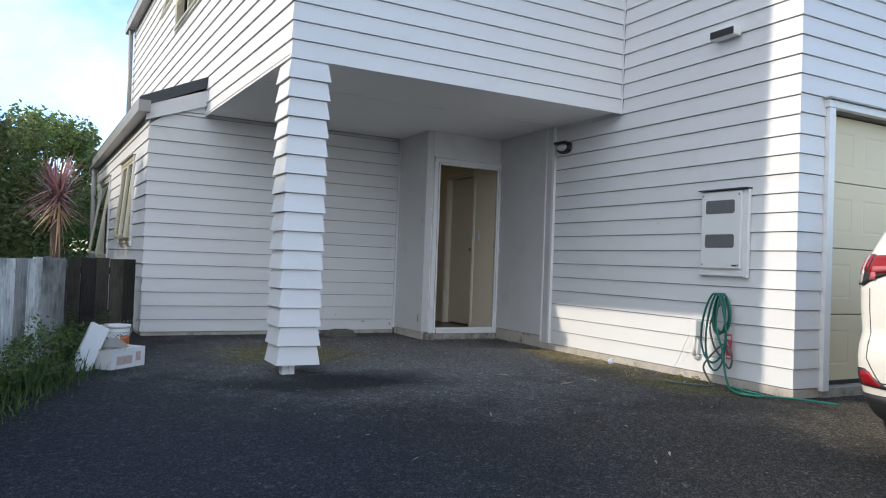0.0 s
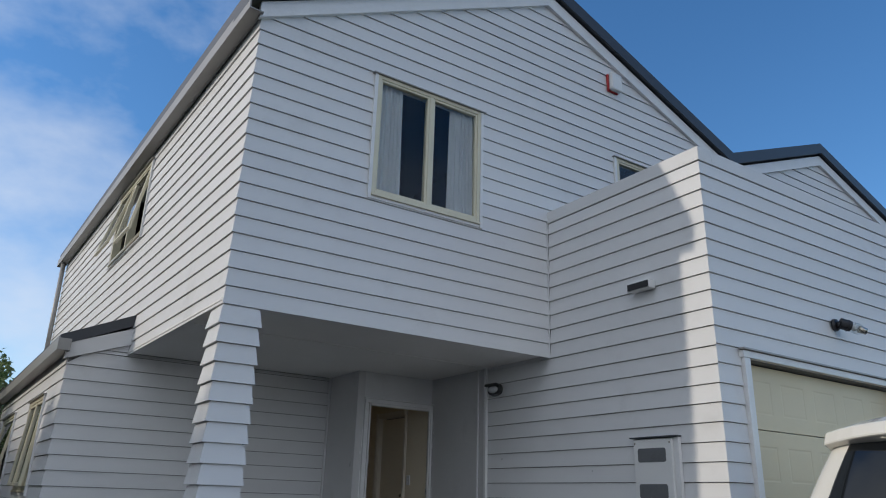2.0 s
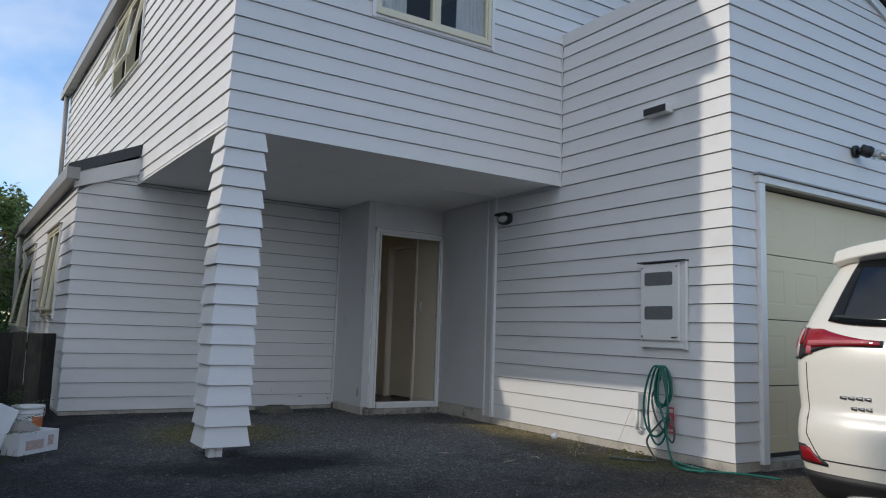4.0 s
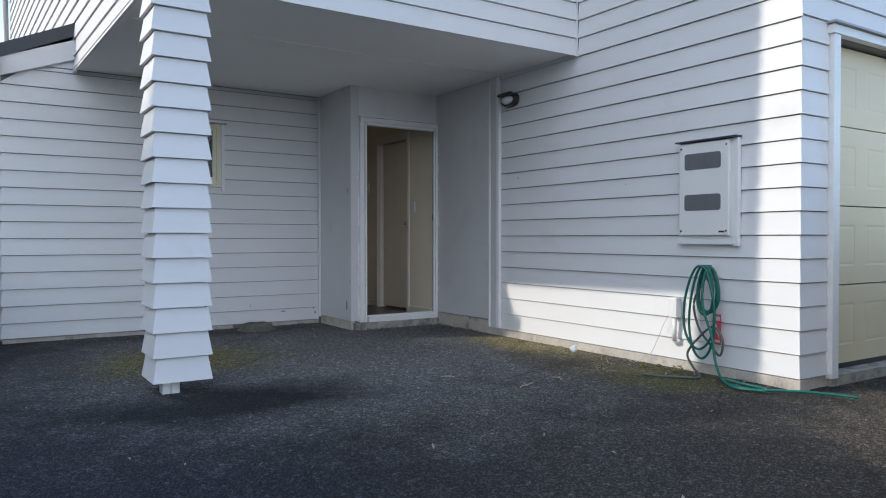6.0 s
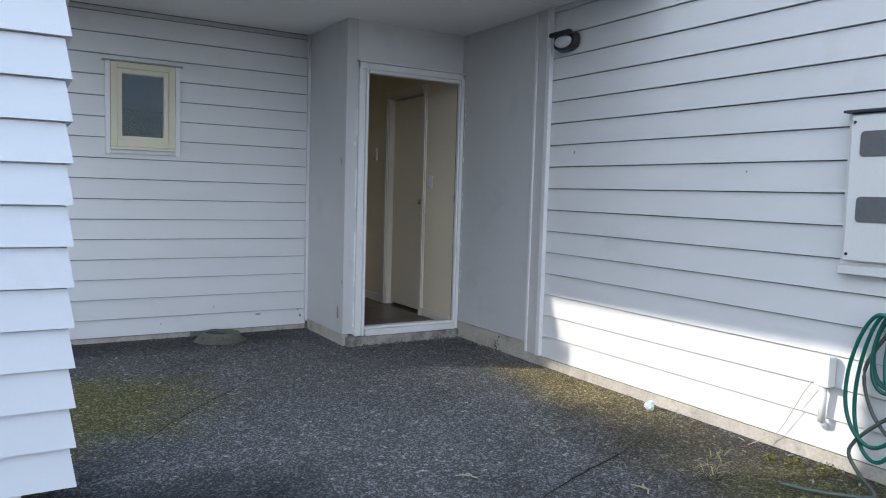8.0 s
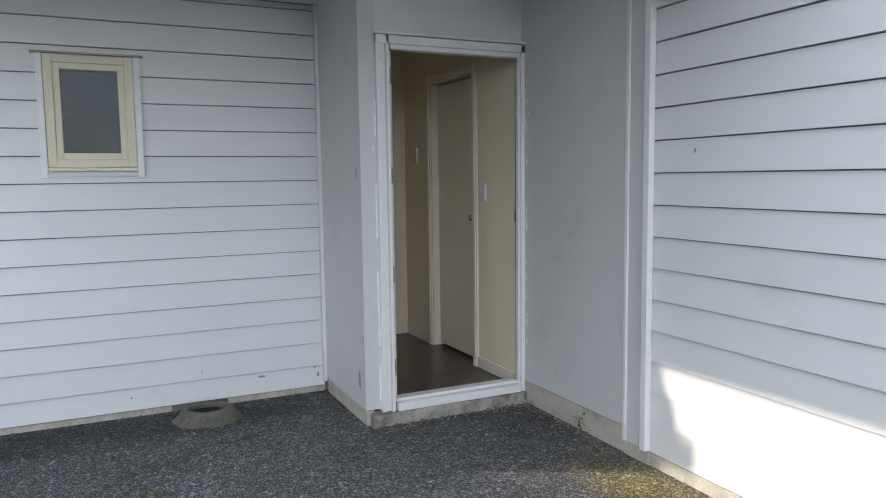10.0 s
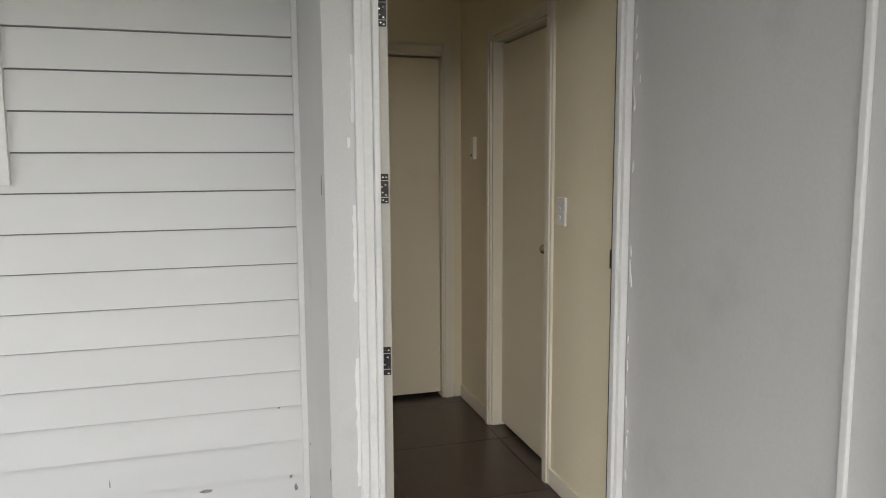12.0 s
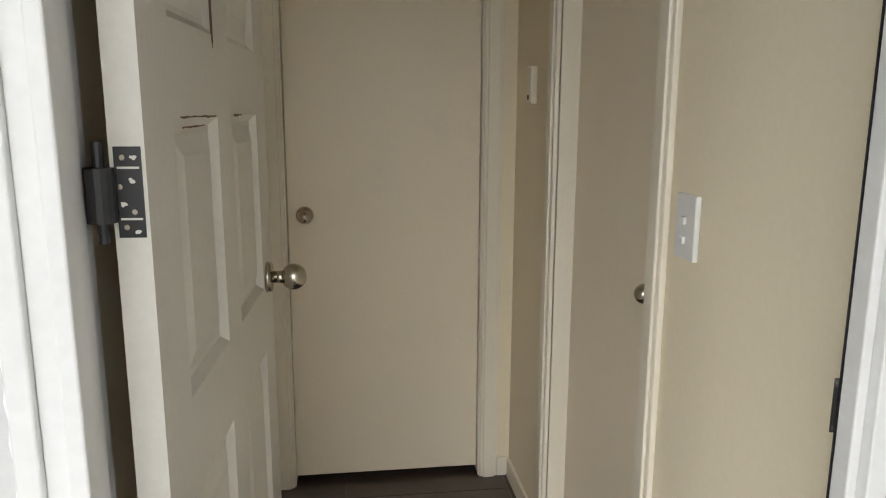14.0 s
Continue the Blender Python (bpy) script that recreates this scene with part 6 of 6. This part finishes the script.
cb = thing("cardboard_scrap", "crumpled grey cardboard in the polystyrene box", "cardboard")
bm = bmesh.new()
extrude(bm, [(0.035, 0.06), (0.305, 0.06), (0.24, 0.165), (0.14, 0.235), (0.06, 0.22)], lambda u, z: (u, 0.035 + z * 0.2, z), lambda u, z: (u, 0.165, z - 0.02))
part("sheet", bm, M_CLOTH, cb)
cb.matrix_world = pose(1.157, 6.28, -0.040, 0, 0, 43)
lid = thing("polystyrene_slab", "white polystyrene box lid leaning on its edge", "polystyrene")
bm = bmesh.new()
box(bm, 0, 0.145, 0, 0.035, 0, 0.40)
box(bm, 0.02, 0.125, 0.035, 0.052, 0.03, 0.37)
part("panel", bm, M_POLY, lid, bevel=0.012)
lid.matrix_world = pose(0.880, 6.27, -0.036, -10, 25, 14)
bk = thing("bucket", "white plastic bucket with an orange label", "bucket")
BX, BY = 1.235, 6.98
bm = bmesh.new()
cyl(bm, (BX, BY, -0.042), (BX, BY, 0.238), 0.098, 0.110, 28, caps=False)
cyl(bm, (BX, BY, -0.042), (BX, BY, -0.036), 0.098, 0.098, 28)
cyl(bm, (BX, BY, 0.216), (BX, BY, 0.238), 0.116, 0.118, 28, caps=False)
cyl(bm, (BX, BY, 0.180), (BX, BY, 0.188), 0.113, 0.114, 28, caps=False)
bmesh.ops.solidify(bm, geom=bm.faces[:], thickness=0.003)
part("pail", bm, M_WHITEP, bk, smooth=True)
bm = bmesh.new()
cyl(bm, (BX, BY, 0.048), (BX, BY, 0.158), 0.1050, 0.1095, 28, caps=False)
bmesh.ops.delete(bm, geom=[f for f in bm.faces if f.calc_center_median().x < BX + 0.03 or f.calc_center_median().y > BY - 0.02], context="FACES")
part("label", bm, mat("orange_label", (0.75, 0.22, 0.06), 0.5, var=0.2, scale=30, bump=0.0), bk)
part("handle", tube([(BX - 0.118, BY, 0.220), (BX - 0.10, BY - 0.09, 0.158), (BX, BY - 0.122, 0.128), (BX + 0.10, BY - 0.09, 0.158), (BX + 0.118, BY, 0.220)], 0.003), M_CHR, bk, smooth=True)

# ---- gully, debris ----
gu = thing("drain_gully", "rough round concrete gully with a dark hole", "drain")
bm = bmesh.new()
rr = random.Random(9)
GX, GY = 3.80, 8.47
rows_g = []
for rad_, z in ((0.20, -0.05), (0.16, -0.008), (0.13, 0.022), (0.108, 0.026), (0.103, 0.012), (0.10, -0.05)):
    rows_g.append([bm.verts.new((GX + rad_ * (1 + rr.uniform(-0.06, 0.06)) * math.cos(math.tau * i / 24), GY + rad_ * (1 + rr.uniform(-0.06, 0.06)) * math.sin(math.tau * i / 24), z + rr.uniform(-0.004, 0.004))) for i in range(24)])
for a, b in zip(rows_g, rows_g[1:]):
    for i in range(24):
        bm.faces.new((a[i], a[(i + 1) % 24], b[(i + 1) % 24], b[i]))
part("collar", bm, mat("mossy_concrete", (0.13, 0.125, 0.10), 0.95, var=0.3, scale=12, fine=60, bump=0.8, dirt=(0.03, 0.03, 0.02), dirt_amount=0.35, dirt_scale=9), gu, smooth=True)
# near-black disc paints the shade down the hole
bm = bmesh.new()
cyl(bm, (GX, GY, -0.034), (GX, GY, -0.030), 0.10, seg=24)
part("hole", bm, M_DARK, gu)
for k in range(-3, 4):
    w_ = math.sqrt(0.101 ** 2 - (0.026 * k) ** 2)
    part("grate_bar", B(GX - w_, GX + w_, GY + 0.026 * k - 0.004, GY + 0.026 * k + 0.004, -0.010, -0.004), M_BLACK, gu)
    part("grate_bar", B(GX + 0.026 * k - 0.004, GX + 0.026 * k + 0.004, GY - w_, GY + w_, -0.0165, -0.0105), M_BLACK, gu)

M_CRACK = mat("crack_soil", (0.010, 0.010, 0.009), 0.95, var=0.4, bump=0.0)
rk = random.Random(23)
for x0, y0, x1, y1 in ((2.75, 6.15, 3.75, 7.35), (3.55, 7.95, 4.05, 8.0), (3.9, 4.9, 5.1, 5.35), (4.5, 3.6, 5.3, 4.1)):
    ck = thing("crack", "thin dark crack in the asphalt surface", "crack", "cracks in the driveway")
    k = 18
    verts, faces = [], []
    ox, oy = (y1 - y0), -(x1 - x0)
    ln = math.hypot(ox, oy)
    wob = 0.0
    for j in range(k + 1):
        q = j / k
        wob += rk.uniform(-0.012, 0.012)
        hw = 0.0035 * math.sin(math.pi * (0.06 + 0.88 * q)) * rk.uniform(0.5, 1.3) + 0.0006
        px, py = x0 + (x1 - x0) * q + wob * ox / ln, y0 + (y1 - y0) * q + wob * oy / ln
        for sg in (-1, 1):
            qx, qy = px + sg * hw * ox / ln, py + sg * hw * oy / ln
            verts.append((qx, qy, ground_z(qx, qy) + 0.004))
    for j in range(k):
        faces.append((2 * j, 2 * j + 1, 2 * j + 3, 2 * j + 2))
    me = mesh_from(verts, faces, "fissure")
    me.materials.append(M_CRACK)
    new("fissure", me).parent = ck

M_STICK = mat("dry_twig", (0.42, 0.36, 0.26), 0.8, var=0.2, bump=0.2)
rt = random.Random(77)
for (x, y, ang, L) in ((4.30, 4.81, 20, 0.16), (4.62, 4.86, 60, 0.10), (4.05, 5.3, 100, 0.06)):
    tw = thing("twig", "small dry pale twig on the asphalt", "twig", "twigs on the driveway")
    tw.location.z = LOW
    c, s = math.cos(radians(ang)), math.sin(radians(ang))
    part("stem", tube([(x + c * L * (q - 0.5) - s * rt.uniform(-0.015, 0.015), y + s * L * (q - 0.5) + c * rt.uniform(-0.015, 0.015), 0.006 + 0.012 * (q % 0.5)) for q in (0, 0.25, 0.5, 0.75, 1)], 0.0035, 6), M_STICK, tw)
    part("side_shoot", tube([(x, y, 0.008), (x + c * 0.02 - s * 0.03, y + s * 0.02 + c * 0.03, 0.012), (x + c * 0.035 - s * 0.05, y + s * 0.035 + c * 0.05, 0.008)], 0.0025, 6), M_STICK, tw)
tuft = thing("dry_tuft", "dry pale tuft of grass on the asphalt", "grass tuft")
tuft.location.z = LOW
blades("grass_blades", 40, 61, leaf_mat("straw", (0.36, 0.32, 0.16), 0.3, 0.8, 0.2), 10, 70, 0.10, 0.004, 0.5, (4.97, 4.81, 0.0), tuft)
wr = thing("crumpled_wrapper", "crumpled blue and white wrapper by the wall", "litter")
wr.location.z = LOW
bm = bmesh.new()
bmesh.ops.create_icosphere(bm, subdivisions=2, radius=0.028, matrix=Matrix.Translation((5.50, 5.66, 0.022)))
for v in bm.verts:
    v.co += Vector((rt.uniform(-1, 1), rt.uniform(-1, 1), rt.uniform(-1, 1))) * 0.009
part("paper", bm, mat("wrapper", (0.6, 0.66, 0.72), 0.4, var=0.3, scale=60, bump=0.0), wr)
# weeds growing along the footing of the panel
wd2 = thing("weed", "small dark weed rooted at the wall footing", "weed")
wd2.location.z = LOW
blades("weed_leaves", 30, 63, M_GRASS, 10, 80, 0.09, 0.005, 0.4, (XM - 0.05, 7.25, 0.0), wd2)
# moss tuft near the tap
ms = thing("moss_patch", "yellow-green moss clump by the wall foot", "moss")
ms.location.z = LOW
stuff(crown_part("moss_cushion", [(5.45, 4.75, 0.0, 0.05), (5.50, 4.62, 0.0, 0.045), (5.40, 4.84, 0.0, 0.035)], 120, 0.010, leaf_mat("moss", (0.14, 0.14, 0.03), 0.3, 0.8, 0.1), ms, 71))

# scattered leaf crumbs and grit
verts, faces = [], []
rl = random.Random(91)
for _ in range(420):
    x, y = rl.uniform(1.6, 5.5), rl.uniform(2.6, 8.5)
    if rl.random() < 0.35:
        x, y = XM - abs(rl.gauss(0, 0.12)) - 0.02, rl.uniform(4.0, 7.85)
    elif rl.random() < 0.3:
        x, y = rl.uniform(4.6, 5.58), YD - 0.06 - abs(rl.gauss(0, 0.05))
    if x < 4.65 and y > 8.5:
        continue
    s = rl.uniform(0.003, 0.013)
    q = Euler((rl.uniform(-0.6, 0.6), rl.uniform(-0.6, 0.6), rl.uniform(0, 6.3))).to_matrix()
    k0 = len(verts)
    for p in ((-1.6 * s, 0, 0), (0, -0.6 * s, 0.2 * s), (1.6 * s, 0, 0), (0, 0.6 * s, 0.3 * s)):
        verts.append(Vector((x, y, ground_z(x, y) + s * 0.6 + 0.001)) + q @ Vector(p))
    faces += [(k0, k0 + 1, k0 + 2), (k0, k0 + 2, k0 + 3)]
me = mesh_from(verts, faces, "leaf_litter")
me.materials.append(leaf_mat("dry_leaf_crumb", (0.30, 0.27, 0.21), 0.5, 0.8, 0.1))
tagged(new("leaf_litter", me), "scattered dry leaf crumbs and grit on the driveway", "leaf litter", kind="stuff")

# ---- hall floor tiles ----
TILE = 0.602
for i in range(3):
    for j in range(5):
        x0, x1 = max(5.57 - TILE * (2 - i), 4.62), min(5.566 - TILE * (1 - i), XM + 0.25)
        y0, y1 = max(9.63 - TILE * (4 - j), HY0 - 0.04), min(9.626 - TILE * (3 - j), HY1 + 0.25)
        if x1 - x0 > 0.02 and y1 - y0 > 0.02:
            part("tile", B(x0, x1, y0, y1, HZ0 - 0.012, HZ0), M_TILE, floor)
